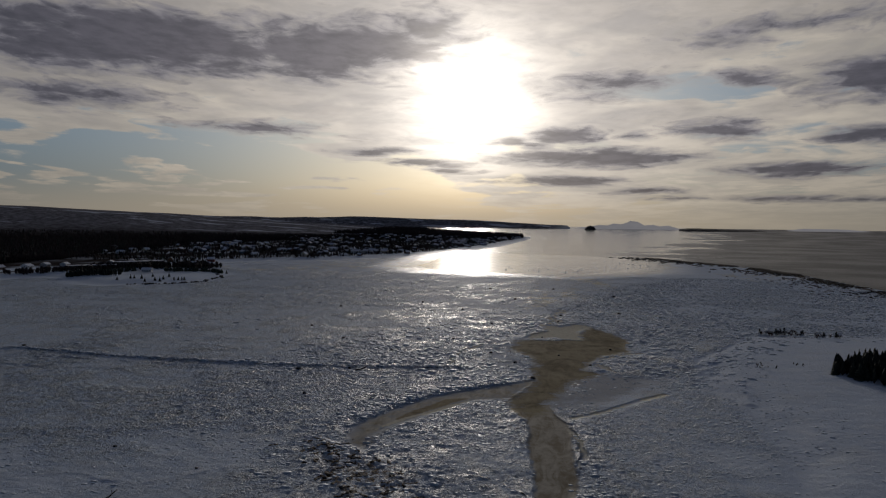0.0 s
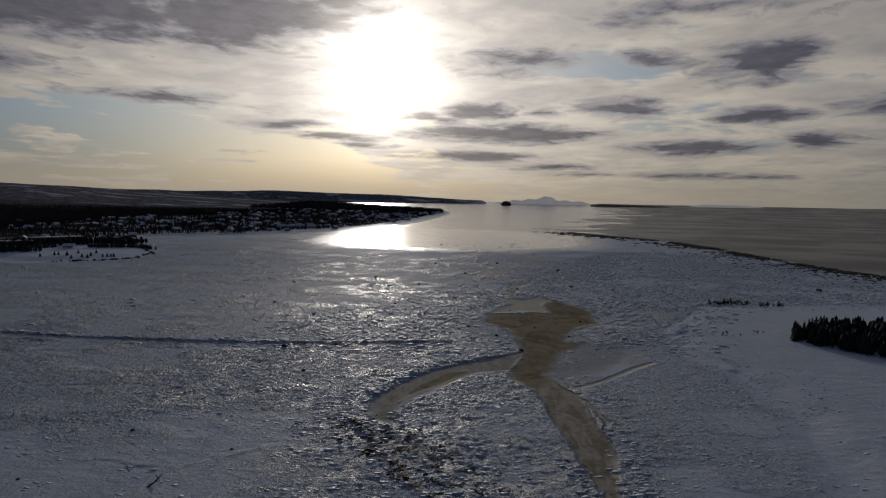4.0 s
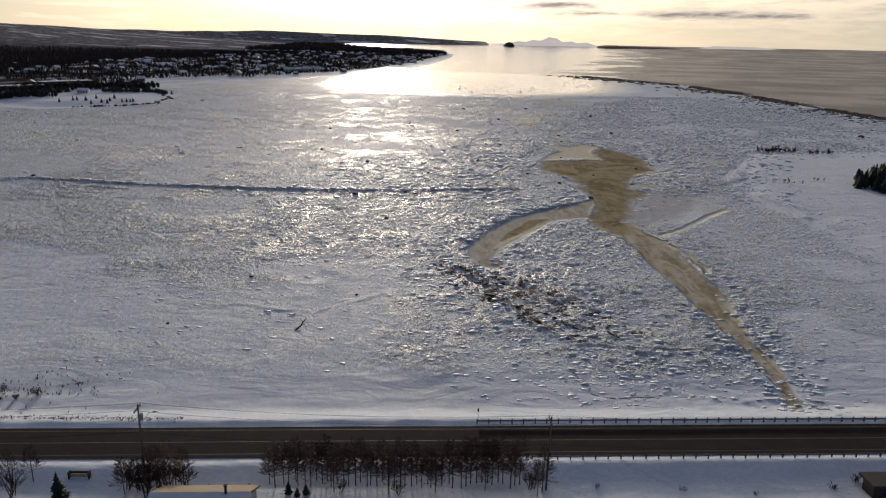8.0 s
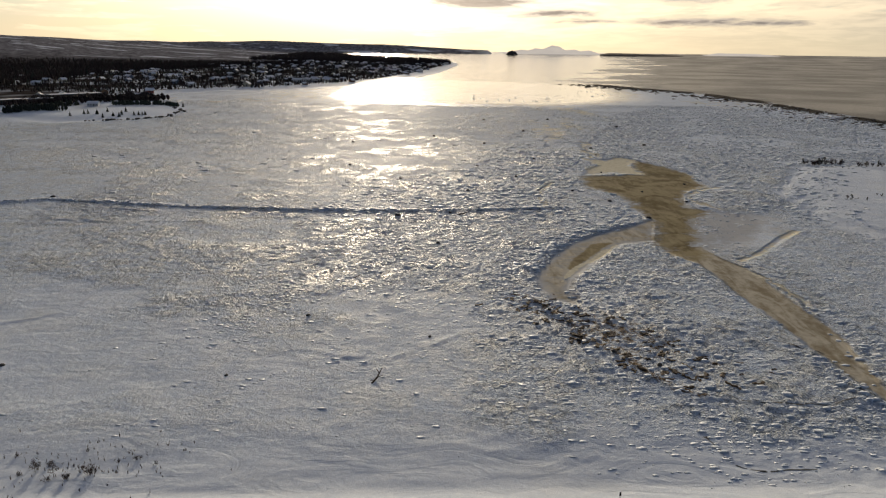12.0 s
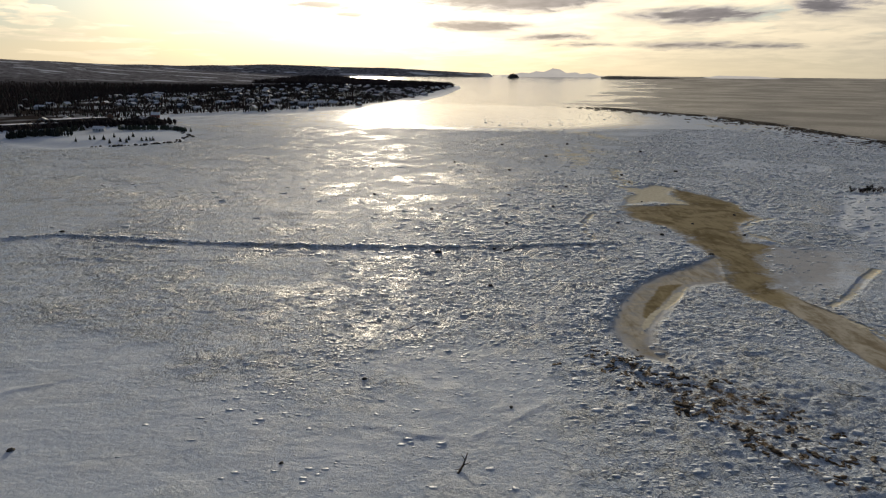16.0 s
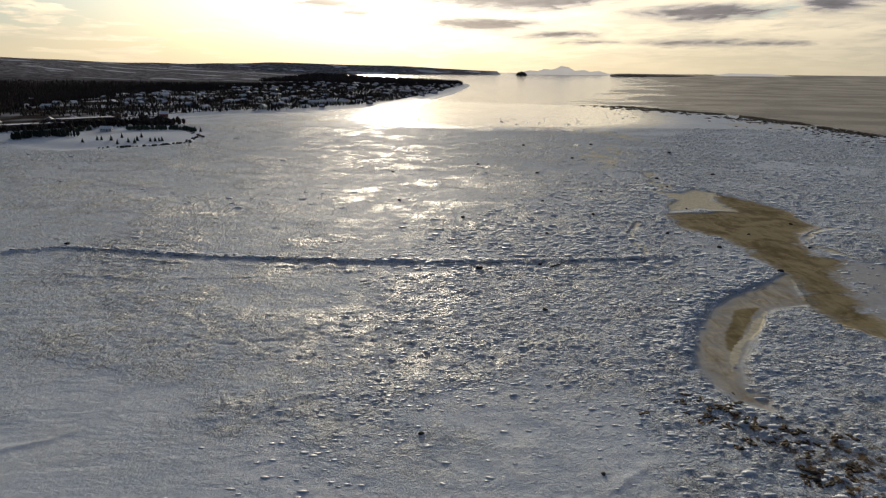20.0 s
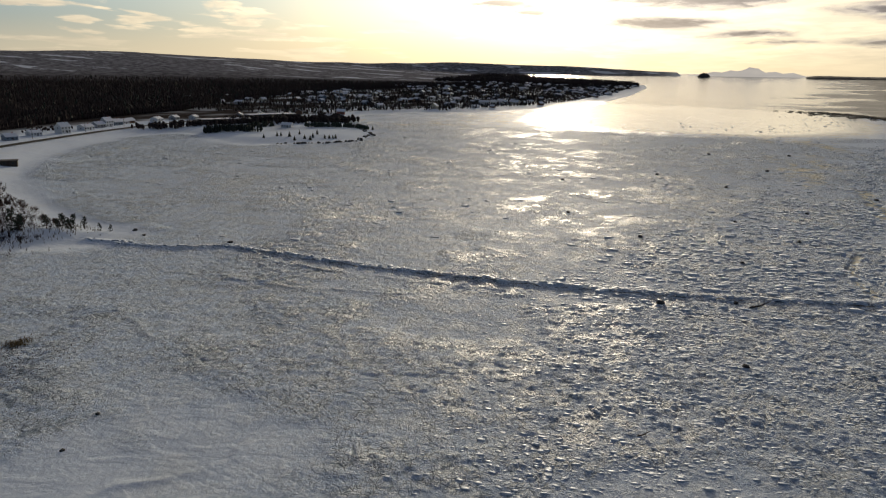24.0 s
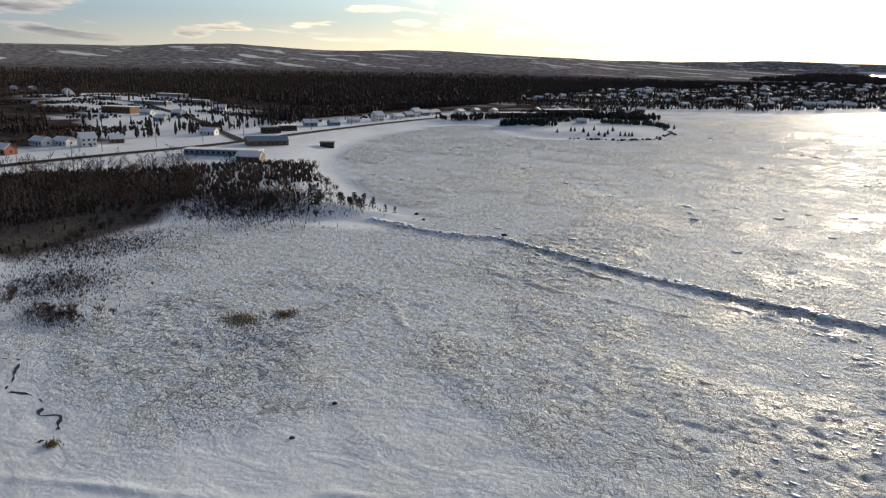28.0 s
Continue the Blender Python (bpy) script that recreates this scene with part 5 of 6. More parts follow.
def driftwood(x, y, turn, scale=1.0):
    root = thing("driftwood", x, y, "grey driftwood log with broken branches lying on snow", "driftwood", "driftwood on the ice", turn)
    root.scale = (scale,) * 3
    part("trunk", Solid().bar((-1.6, 0, 0.05), (0.4, 0.05, 0.5), 0.2, 0.17, 7).bar((0.4, 0.05, 0.5), (2.6, 0.3, 1.5), 0.17, 0.07, 6).mesh("trunk", DARKWOOD), root)
    for a, b in (((0.5, 0, 0.5), (0.9, -0.9, 1.0)), ((1.3, 0.1, 0.9), (1.5, 1.0, 1.7)), ((-0.6, 0, 0.3), (-0.9, 0.9, 0.2))):
        part("branch", Solid().bar(a, b, 0.09, 0.03, 5).mesh("branch", DARKWOOD), root)


driftwood(-13.0, 158.6, 62), driftwood(8.5, 302.0, 8, 1.3), driftwood(-24, 222, 20, 0.6)


def ground_zs(x, y):
    """Heights of the finished sheet at many places."""
    i = np.clip(np.searchsorted(GX, x) - 1, 0, len(GX) - 2)
    j = np.clip(np.searchsorted(GY, y) - 1, 0, len(GY) - 2)
    u, v = (x - GX[i]) / (GX[i + 1] - GX[i]), (y - GY[j]) / (GY[j + 1] - GY[j])
    return (GZ[j, i] * (1 - u) + GZ[j, i + 1] * u) * (1 - v) + (GZ[j + 1, i] * (1 - u) + GZ[j + 1, i + 1] * u) * v


def ice_field(name, label, x, y, size, rise, seed, category="ice"):
    """Loose tilted slabs of sea ice, each an uneven five-sided plate with its broken edge."""
    g = np.random.default_rng(seed)
    c, n = len(x), 5
    r = size * np.minimum(2.3, g.lognormal(0, 0.5, c))[:, None]
    a = g.uniform(0, 6.283, c)[:, None] + 6.283 * np.arange(n)[None] / n
    rr = r * g.uniform(0.6, 1.15, (c, n))
    px, py = x[:, None] + rr * np.cos(a) * 1.5, y[:, None] + rr * np.sin(a) * 0.8
    base = ground_zs(x, y)[:, None]
    tx, ty = g.normal(0, 0.09, c)[:, None], g.normal(-0.03, 0.10, c)[:, None]
    top = base + rise * r * g.uniform(0.15, 1.0, c)[:, None] + tx * rr * np.cos(a) - ty * rr * np.sin(a)
    v = np.concatenate([np.stack([px, py, np.broadcast_to(base - 0.35, px.shape)], -1), np.stack([px, py, np.maximum(top, base + 0.02)], -1)], 1).reshape(-1, 3)
    off = 2 * n * np.arange(c)[:, None]
    tops = off + n + np.arange(n)[None]
    sides = np.stack([off + np.arange(n), off + (np.arange(n) + 1) % n, off + n + (np.arange(n) + 1) % n, off + n + np.arange(n)], -1).reshape(-1, 4)
    me = bpy.data.meshes.new(name)
    me.vertices.add(len(v))
    me.vertices.foreach_set("co", v.astype(np.float32).ravel())
    me.loops.add(tops.size + sides.size)
    me.loops.foreach_set("vertex_index", np.concatenate([tops.ravel(), sides.ravel()]).astype(np.int32))
    me.polygons.add(len(tops) + len(sides))
    me.polygons.foreach_set("loop_start", np.concatenate([np.arange(c) * n, c * n + np.arange(len(sides)) * 4]).astype(np.int32))
    me.update(calc_edges=True)
    me.materials.append(ICE)
    tagged(new(name, me), label, category, kind="stuff")


def on_bay(count, y0, y1, seed, clump):
    """Places on the open ice, in drifts and clusters, off the pond, the creek and the shores."""
    g = np.random.default_rng(seed)
    xx, yy = [], []
    while sum(map(len, xx)) < count:
        y = y0 + (y1 - y0) * g.random(40000) ** (1.4 if y0 < 250 else 0.8)
        x = 10 + (y + 60) * g.uniform(-0.72, 0.68, 40000)
        ok = (inside(x, y, LAND) < -12) & (g.random(40000) < step(34, -12, inside(x, y, POINT))) & ((inside(x, y, FLAT) < 0) | (g.random(40000) < 0.3)) & (inside(x, y, BROWN) < -1) & (inside(x, y, CREEK_BED) < -1) & (inside(x, y, LOOP_BED) < -1)
        ok &= (inside(x, y, CREAM) < -2) & (inside(x, y, OPEN_SEA) < -25) & (line_distance(x, y, SPIT) > 12)
        ok &= (g.random(40000) < np.maximum(step(128, 200, y), step(10, 50, x) * step(122, 140, y))) & (g.random(40000) < np.maximum(step(-70, -40, x + 0.2 * (200 - y)), step(245, 330, y)))
        ok &= g.random(40000) < np.maximum(0.04, step(-125, -60, x - 0.5 * (y - 200)))
        keep = vnoise(x / 24, y / 14, 99) * 0.7 + vnoise(x / 7, y / 5, 98) * 0.3
        ok &= g.random(40000) < np.clip(keep, 0, 1) ** clump * (1 - 0.8 * step(30, 0, x) * step(225, 190, y)) * (1 - 0.8 * step(10, 30, x) * step(230, 190, y)) * (1 - 0.6 * step(-30, -90, x)) * (1 - 0.65 * step(94, 106, x) * step(345, 300, y))
        xx.append(x[ok]), yy.append(y[ok])
    return np.concatenate(xx)[:count], np.concatenate(yy)[:count]


def beside(count, points, spread, seed):
    """Places scattered along a line."""
    g = np.random.default_rng(seed)
    p = np.array(points, float)
    k, t = g.integers(0, len(p) - 1, count), g.random(count)[:, None]
    q = p[k] + (p[k + 1] - p[k]) * t + g.normal(0, spread, (count, 2))
    return q[:, 0], q[:, 1]


def along(points, spread):
    def where(rnd):
        k = rnd.randrange(len(points) - 1)
        t = rnd.random()
        (ax, ay), (bx, by) = points[k], points[k + 1]
        return ax + (bx - ax) * t + rnd.gauss(0, spread), ay + (by - ay) * t + rnd.gauss(0, spread), 1.5
    return where


ice_field("ice_slabs", "broken blue-white plates of sea ice scattered over the bay", *on_bay(17000, 120, 345, 5, 1.5), 0.27, 0.24, 5)
ice_field("ice_slabs", "rough hummocks of broken ice farther out on the bay", *on_bay(25000, 290, 900, 15, 1.6), 0.58, 0.36, 15)
ice_field("ice_slabs", "jagged upturned ice blocks along the pressure ridge", *beside(420, CRACK, 0.9, 6), 0.40, 0.5, 6)
ice_field("ice_slabs", "tumbled ice blocks where the creek meets the road", *beside(150, [(79, 124), (79, 140), (79.5, 158), (78.5, 172)], 1.4, 7), 0.40, 0.4, 7)
ice_field("ice_slabs", "tumbled ice blocks on the bank of the creek", *beside(220, [(84, 122), (87, 140), (89, 158), (92, 176), (94, 200)], 2.2, 17), 0.38, 0.35, 17)
ice_field("ice_slabs", "broken ice along the curved lip of the frozen pool", *beside(520, [(70, 291), (53, 279), (40, 265), (29, 246), (22, 226)], 2.4, 8), 0.42, 0.55, 8)
ice_field("ice_slabs", "small broken ice on the sea weed bank", *beside(500, [(20, 205), (34, 186), (52, 160), (70, 140)], 11, 9), 0.36, 0.4, 9)
ice_field("ice_slabs", "dark-sided floes stranded on the wet flats", *beside(300, [(-40, 930), (60, 960), (160, 1010), (240, 1130), (280, 1300)], 42, 10), 0.6, 0.5, 10)


def weed_clump(seed):
    rnd = random.Random(seed)
    s = Solid()
    for k in range(5):
        s.lump((rnd.uniform(-0.9, 0.9), rnd.uniform(-0.6, 0.6), 0.06), rnd.uniform(0.35, 0.8), rnd.uniform(0.25, 0.5), rnd.uniform(0.12, 0.28), 4, 7, 0.4)
    return s.mesh("seaweed_clump", plain("black-brown seaweed", (0.085, 0.056, 0.028), 0.7, 0.5, 3.0))


WEED = [weed_clump(k) for k in range(4)]
for k in range(130):
    t = RND.random()
    x, y = 20 + 34 * t + RND.gauss(0, 4.5) * (1 + t), 206 - 46 * t + RND.gauss(0, 4.5)
    ob = tagged(new("seaweed_clump", WEED[k % 4]), "dark clump of frozen seaweed and peat on the ice", "seaweed", "seaweed clumps on the ice")
    ob.matrix_world = pose(x, y, ground_z(x, y), 0, 0, RND.uniform(0, 360)) @ Matrix.Scale(RND.uniform(0.4, 1.1), 4)



def weed_bank():
    """Seaweed and stones heaped along the spit, and dark tidemarks beside it."""
    rnd = random.Random(77)
    s = Solid()
    line = smooth_line(SPIT, 3.0)
    for k in range(3600):
        p = line[rnd.randrange(len(line))]
        if noise.noise((p.x * 0.021, p.y * 0.016, 2.0)) < -0.16 and p.y < 1250:
            continue
        x, y = p.x + rnd.gauss(-3, 6.5), p.y + rnd.gauss(0, 9)
        if rnd.random() < 0.25:
            x -= abs(rnd.gauss(0, 30))
        r = rnd.uniform(0.6, 2.1) * (1.7 if y > 1000 else 1.0)
        s.lump((x, y, max(ground_z(x, y), -0.8) + 0.1), r * 1.5, r, 0.25 + r * 0.22, 3, 5, 0.35)
    tagged(new("seaweed_bank", s.mesh("seaweed_bank", plain("brown wrack and shingle", (0.055, 0.04, 0.022), 0.8, 0.4, 0.6))), "dark bank of seaweed and shingle along the spit", "seaweed", kind="stuff")


weed_bank()

# creek holes of black water in the marsh
CREEK = [(-181.9, 177.1), (-177.6, 178.9), (-172.3, 175.2), (-167.2, 172), (-162.1, 173.3), (-157.1, 173.4), (-153.5, 171.3), (-150.3, 173.2), (-145.9, 170.5), (-144.4, 167.4)]


def open_lead(points, name, label, wide=0.5, shift=0.0, every=0.7):
    """A narrow, broken strip of black water between edges of snow and ice."""
    v, f = [], []
    line = smooth_line(points, every)
    for i, p in enumerate(line):
        d = (line[min(i + 1, len(line) - 1)] - line[max(i - 1, 0)]).normalized()
        w = 0.10 + wide * max(0.0, noise.noise((p.x * 0.5, p.y * 0.5, 0)) + 0.15)
        side = Vector((-d.y, d.x))
        c = p + side * 0.9 * noise.noise((p.x * 0.22, p.y * 0.22, 5.0)) + Vector((0, shift))
        for s in (-1, 1):
            q = c + side * s * w
            v.append((q.x, q.y, max(ground_z(q.x, q.y), ground_z(c.x, c.y)) + 0.04))
    for i in range(len(line) - 1):
        if noise.noise((i * 0.23, 4.0, len(points))) > -0.12:
            f.append((2 * i, 2 * i + 2, 2 * i + 3, 2 * i + 1))
    tagged(new(name, mesh_object(name, v, f, SEA)), label, "creek" if name == "creek" else "ice crack", kind="structure")


open_lead(CREEK, "creek", "narrow black open creek winding through the snowy marsh", 0.6)
open_lead(CRACK[3:], "ice_crack", "thin black crack along the foot of the pressure ridge", 0.32, -1.9)
for line in ([(62.7, 186.3), (70.9, 183.9), (75.7, 178.5), (81.1, 172.5)],
             [(50.1, 154.5), (58.0, 150.8), (70.4, 150.7), (78.1, 152.7)],
             [(78.2, 160.0), (81.2, 152.0), (80.2, 139.7), (80.6, 133.2)],
             [(43.5, 138.8), (44.8, 130.8), (50.3, 128.7), (57.2, 129.2)]):
    open_lead(line, "ice_crack", "thin dark crack between stranded floes beside the creek", 0.3, 0.0, 0.5)


def tufts(name, label, count, where, height, mat, seed):
    """Blades and stalks standing through the snow."""
    rnd = random.Random(seed)
    s = Solid()
    done = 0
    while done < count:
        x, y = where(rnd)
        if x is None:
            continue
        done += 1
        z, h = ground_z(x, y) - 0.05, height * rnd.uniform(0.5, 1.4)
        for k in range(4):
            a = rnd.uniform(0, 6.283)
            dx, dy = math.cos(a), math.sin(a)
            lean = h * rnd.uniform(0.1, 0.6)
            s.add([(x - dy * 0.05, y + dx * 0.05, z), (x + dy * 0.05, y - dx * 0.05, z), (x + dx * lean, y + dy * lean, z + h)], [(0, 1, 2)])
    tagged(new(name, s.mesh(name, mat)), label, "grass", kind="stuff")


def spot(cx, cy, rx, ry):
    def where(rnd):
        return cx + rnd.gauss(0, rx), cy + rnd.gauss(0, ry)
    return where


tufts("dead_grass", "tan dead grass in a patch on the snow", 500, spot(-164, 219, 2.6, 2.2), 0.55, DEADGRASS, 1)
tufts("dead_grass", "tan dead grass tuft on the snow", 260, spot(-159.5, 228, 1.2, 1.6), 0.6, DEADGRASS, 2)
tufts("dead_grass", "thin grey-brown stubble through the snow", 1500, spot(-153, 216, 6, 8), 0.22, TWIGS, 3)
tufts("dead_grass", "thin stubble through the snowy marsh", 500, spot(-140, 196, 4, 7), 0.22, TWIGS, 4)
tufts("dead_grass", "straw-coloured tuft beside the creek", 120, spot(-142.5, 168.3, 0.5, 0.5), 0.6, DEADGRASS, 5)
tufts("dead_grass", "brown stubble along the wooded edge", 800, spot(-240, 236, 16, 14), 0.5, TWIGS, 6)
tufts("dead_grass", "dark red-brown brush at the edge of the snowy marsh", 2600, spot(-222, 205, 9, 8), 0.6, TWIGS, 8)
tufts("dead_grass", "brown brush in front of the alder thicket", 3000, spot(-250, 228, 8, 14), 0.7, TWIGS, 9)
tufts("dead_grass", "low brown brush beside the creek", 800, spot(-198, 194, 5, 3), 0.6, TWIGS, 10)
tufts("undergrowth", "tangled brown alder brush on the wooded spur", 7000, spot(-268, 300, 15, 13), 1.4, TWIGS, 11)
tufts("dead_grass", "sparse stalks on the snow bank", 130, spot(-57, 128.5, 10, 4), 0.6, TWIGS, 7)
tufts("dead_grass", "dark dry stubble on the ploughed road bank", 700, lambda r: (r.uniform(-70, -24), 117.2 + r.gauss(0, 0.6)), 0.26, TWIGS, 12)
SHORE_SHRUBS = []
for x, y, s in ((-217, 193, 1.3), (-214, 191, 1.2), (-221, 195, 1.2), (-196.7, 197.7, 1.1), (-192, 201.5, 1.0), (-199, 193.5, 1.2), (-194, 196, 1.1), (-201, 190.5, 0.9), (-189, 203, 0.8), (-203, 193, 1.0),
                (-262, 270.8, 1.2), (-257.7, 245.7, 0.7), (-228.2, 222.4, 0.8), (-202.4, 220.5, 0.6), (-236, 232, 0.9), (-232, 214, 0.9), (-222, 212, 0.7), (-240, 220, 1.0), (-246, 238, 0.9), (-210, 214, 0.6),
                (-206, 204, 0.8), (-199, 206, 0.7), (-231, 205, 1.0), (-225, 200, 0.9), (-238, 242, 0.8), (-250, 252, 0.9)):
    SHORE_SHRUBS.append((x, y, s))

# ---- trees of the shore ----
bares = [bare_tree(400 + k, 8.0, kids=4) for k in range(5)] + [bare_tree(420 + k, 5.0, "bush_tree", "many-stemmed bare alder thicket in snow", stems=6, kids=4) for k in range(4)]
for k, (x, y, s) in enumerate(SHORE_SHRUBS):
    place(bares[5 + k % 4], x, y, s * (0.62 if k < 10 else 0.42))
for k in range(70):
    cx, cy, sx, sy = ((-249, 224, 6, 9), (-222, 207, 8, 5), (-198, 195.5, 4.5, 2.2))[k % 3]
    place(bares[5 + k % 4], cx + RND.gauss(0, sx), cy + RND.gauss(0, sy), RND.uniform(0.22, 0.45))
for x, y, s in ((-52.6, 126.5, 0.45), (-55.5, 125.2, 0.3), (-47.5, 130.5, 0.25), (-61, 127.5, 0.35)):
    place(bares[6], x, y, s)
pines = [scrub_pine(500 + k, 5.4) for k in range(4)]
THICKET = [(-470, 120), (-330, 150), (-248, 200), (-256, 232), (-272, 252), (-268, 272), (-246, 292), (-222, 309), (-216, 326), (-252, 340), (-312, 380), (-334, 402), (-356, 356), (-376, 305), (-402, 262)]
n = 0
tries = 0
bushes = 0
while n < 640 and tries < 14000:
    tries += 1
    x, y = RND.uniform(-420, -215), RND.uniform(150, 402)
    d = float(inside(np.array(x), np.array(y), THICKET))
    if d < 1 or (d > 40 and RND.random() < 0.5) or (x > -262 and y > 268 and RND.random() < 0.35) or (x - y < -640 and RND.random() < 0.3):
        continue
    tall = d > 10 and y < 330
    lofty = tall and RND.random() < 0.7
    if not lofty and d > 8:
        bushes += 1
        if bushes > 90:
            n += 1
            continue
    place(bares[RND.randrange(5) if lofty else 5 + RND.randrange(4)], x, y, RND.uniform(0.75, 1.25) * ((1.3 if x < -275 else 0.85) if tall else 0.72))
    n += 1
for x, y, s in ((-243.4, 312.5, 1.55), (-240.5, 313.5, 1.2), (-252.1, 300.2, 1.15), (-249.5, 296, 1.05), (-256.5, 300.6, 1.0), (-282.8, 265.4, 1.25), (-258.2, 276, 0.7), (-289, 246, 1.2), (-228.5, 326, 1.1), (-232.0, 325.5, 0.95),
                (-225.5, 328, 0.9), (-235.5, 328.5, 1.0), (-265, 292, 0.8), (-300, 262, 1.1), (-318, 276, 1.0), (-246, 306, 0.8), (-270, 296, 1.1)):
    place(pines[int(abs(x)) % 4], x, y, s)
for x, y, s in ((-236, 321, 1.0), (-233, 323, 0.7), (-230, 325, 0.8), (-218, 327, 0.6), (-215, 329, 0.5), (-247, 309, 1.0), (-243, 316, 0.8)):
    place(pines[int(abs(x)) % 4], x, y, s)
tufts("undergrowth", "dense brown leafless undergrowth of the thicket", 5200, lambda r: (lambda x, y: (x, y) if float(inside(np.array(x), np.array(y), THICKET)) > 0 else (None, 0))(r.uniform(-420, -215), r.uniform(170, 402)), 1.9, TWIGS, 8)
# grove and scrub on the point
GROVE = [(199, 325), (203, 314), (218, 289), (240, 272), (270, 270), (270, 348), (254, 350), (235, 356), (212, 336)]
for k in range(130):
    x, y = RND.uniform(198, 300), RND.uniform(270, 356)
    d = float(inside(np.array(x), np.array(y), GROVE))
    if 0.5 < d < 9:
        place(spruces[k % 5], x, y, RND.uniform(0.75, 1.35))
for x, y, s in ((212, 437, 0.9), (216, 440, 1.0), (221, 442, 0.9), (227, 442, 1.0), (232, 441, 0.8), (240, 430, 0.9), (245, 427, 0.8), (178.5, 331, 0.5), (181, 334, 0.35), (192, 338, 0.4), (194, 339.6, 0.45), (225, 420, 0.3)):
    for k in range(5 if y > 425 else 2):
        place(bares[5 + (int(x) + k) % 4] if (y > 400 and k != 2) or k == 1 else pines[int(x) % 4], x + RND.uniform(-3, 3), y + RND.uniform(-3, 3), s * RND.uniform(0.5, 1.0))

# ---- buildings round the bay ----
def at(ob, x, y, turn):
    ob.matrix_world = pose(x, y, ground_z(x, y) + 0.1, 0, 0, turn)
    return ob


G = "houses along the shore road"
white = house(11, 8, 2.9, 0.5, WALLS[0], ROOFSNOW, ROOFSNOW, 4, True, True, "white bungalow with a snow-covered roof beside the road", group=G)
cream = house(9, 8, 5.4, 0.75, WALLS[0], ROOFSNOW, DARKROOF, 3, True, True, "white two-storey house with snow on its roof", group=G)
grey = house(10, 8, 3.0, 0.55, WALLS[2], ROOFSNOW, ROOFSNOW, 3, True, True, "grey house with a snow-covered roof", group=G)
brown = house(9, 7.5, 3.0, 0.7, WALLS[5], ROOFSNOW, DARKROOF, 3, False, True, "brown wooden house with a snowy roof", group=G)
blue = house(10, 8, 3.2, 0.6, WALLS[4], ROOFSNOW, ROOFSNOW, 3, True, True, "slate-blue house with a snow-covered roof", group=G)
red = house(9.5, 8, 3.2, 0.65, WALLS[3], ROOFSNOW, DARKROOF, 3, True, True, "red-brown house with a snowy roof", group=G)
KINDS = [white, cream, grey, brown, blue, red]
for k, x, y, turn in ((5, -471, 293, 20), (0, -500, 326, 10), (0, -492, 336, 15), (1, -478, 343, 80), (3, -486, 366, 70), (0, -492, 440, 30), (2, -499, 545, 60), (4, -492, 566, 70), (0, -503, 602, 75), (1, -499, 630, 80),
                      (0, -504, 664, 85), (2, -512, 690, 85), (1, -512, 702, 85), (4, -516, 720, 85), (0, -519, 734, 85), (3, -519, 745, 85), (0, -509, 776, 95), (2, -508, 806, 95), (0, -495, 824, 100),
                      (0, -680, 503, 20), (2, -613, 477, 20), (3, -836, 470, 10), (1, -1044, 601, 0), (0, -1264, 623, 0), (2, -1240, 640, 10), (0, -1060, 610, 5), (0, -352, 764, 10), (1, -360, 889, 20), (5, -389, 1002, 20),
                      (2, -470, 880, 110), (0, -455, 905, 120), (3, -430, 960, 120), (0, -700, 600, 40), (4, -655, 520, 20)):
    place(KINDS[k], x, y, RND.uniform(0.92, 1.12), turn, 0.1)
at(flat_house(44, 9, 3.2, WALLS[4], ROOFSNOW, "long low motel with a snowy blue-edged roof", 14, "motel", "motel"), -389, 378, 33)
at(house(13, 10, 3.0, 0.45, WALLS[5], ROOFSNOW, ROOFSNOW, 4, False, True, "brown restaurant with a snow-dusted gable roof", "building", "building"), -357, 372, 33)
pav = at(house(26, 16, 3.0, 0.3, OCHRE, BLUEROOF, BLUEROOF, 5, False, True, "ochre shop with a broad blue metal roof", "building", "building"), -415, 430, 60)
at(flat_house(14, 8, 4.0, DARKWOOD, DARKROOF, "dark flat-roofed store beside the road", 4), -474, 482, 60)
at(flat_house(13, 8, 4.0, DARKWOOD, ROOFSNOW, "dark flat-roofed store with snow on top", 4), -481, 505, 60)
at(flat_house(9, 6, 3.0, DARKWOOD, DARKROOF, "small dark beach shed at the edge of the ice", 2, "shed", "shed"), -388, 459, 40)
at(flat_house(34, 14, 6.0, OCHRE, ROOFSNOW, "ochre three-bay building on the slope", 8), -716, 496, 20)
for x, y, w, t in ((-808, 585, 46, 15), (-812, 640, 48, 15), (-945, 697, 50, 10), (-925, 594, 40, 8)):
    at(flat_house(w, 10, 3.6, WALLS[2], ROOFSNOW, "long motel wing with a snow-covered flat roof", 12, "motel_wing", "motel", "motel wings on the slope"), x, y, t)
for x, y, w, t in ((-432, 782, 52, 50), (-425, 872, 58, 52)):
    at(flat_house(w, 14, 5.0, DARKWOOD, ROOFSNOW, "long dark low building with a snowy roof on the headland", 12), x, y, t)
for k in range(30):
    t = k / 29
    place(spruces[k % 5], -394 + 21 * t + RND.gauss(0, 2), 698 + 74 * t + RND.gauss(0, 2), RND.uniform(0.65, 1.1))
for k in range(22):
    t = k / 21
    place(spruces[k % 5], -341 + 65 * t + RND.gauss(0, 1.2), 792 + 8 * t + RND.gauss(0, 2), RND.uniform(0.5, 0.9))
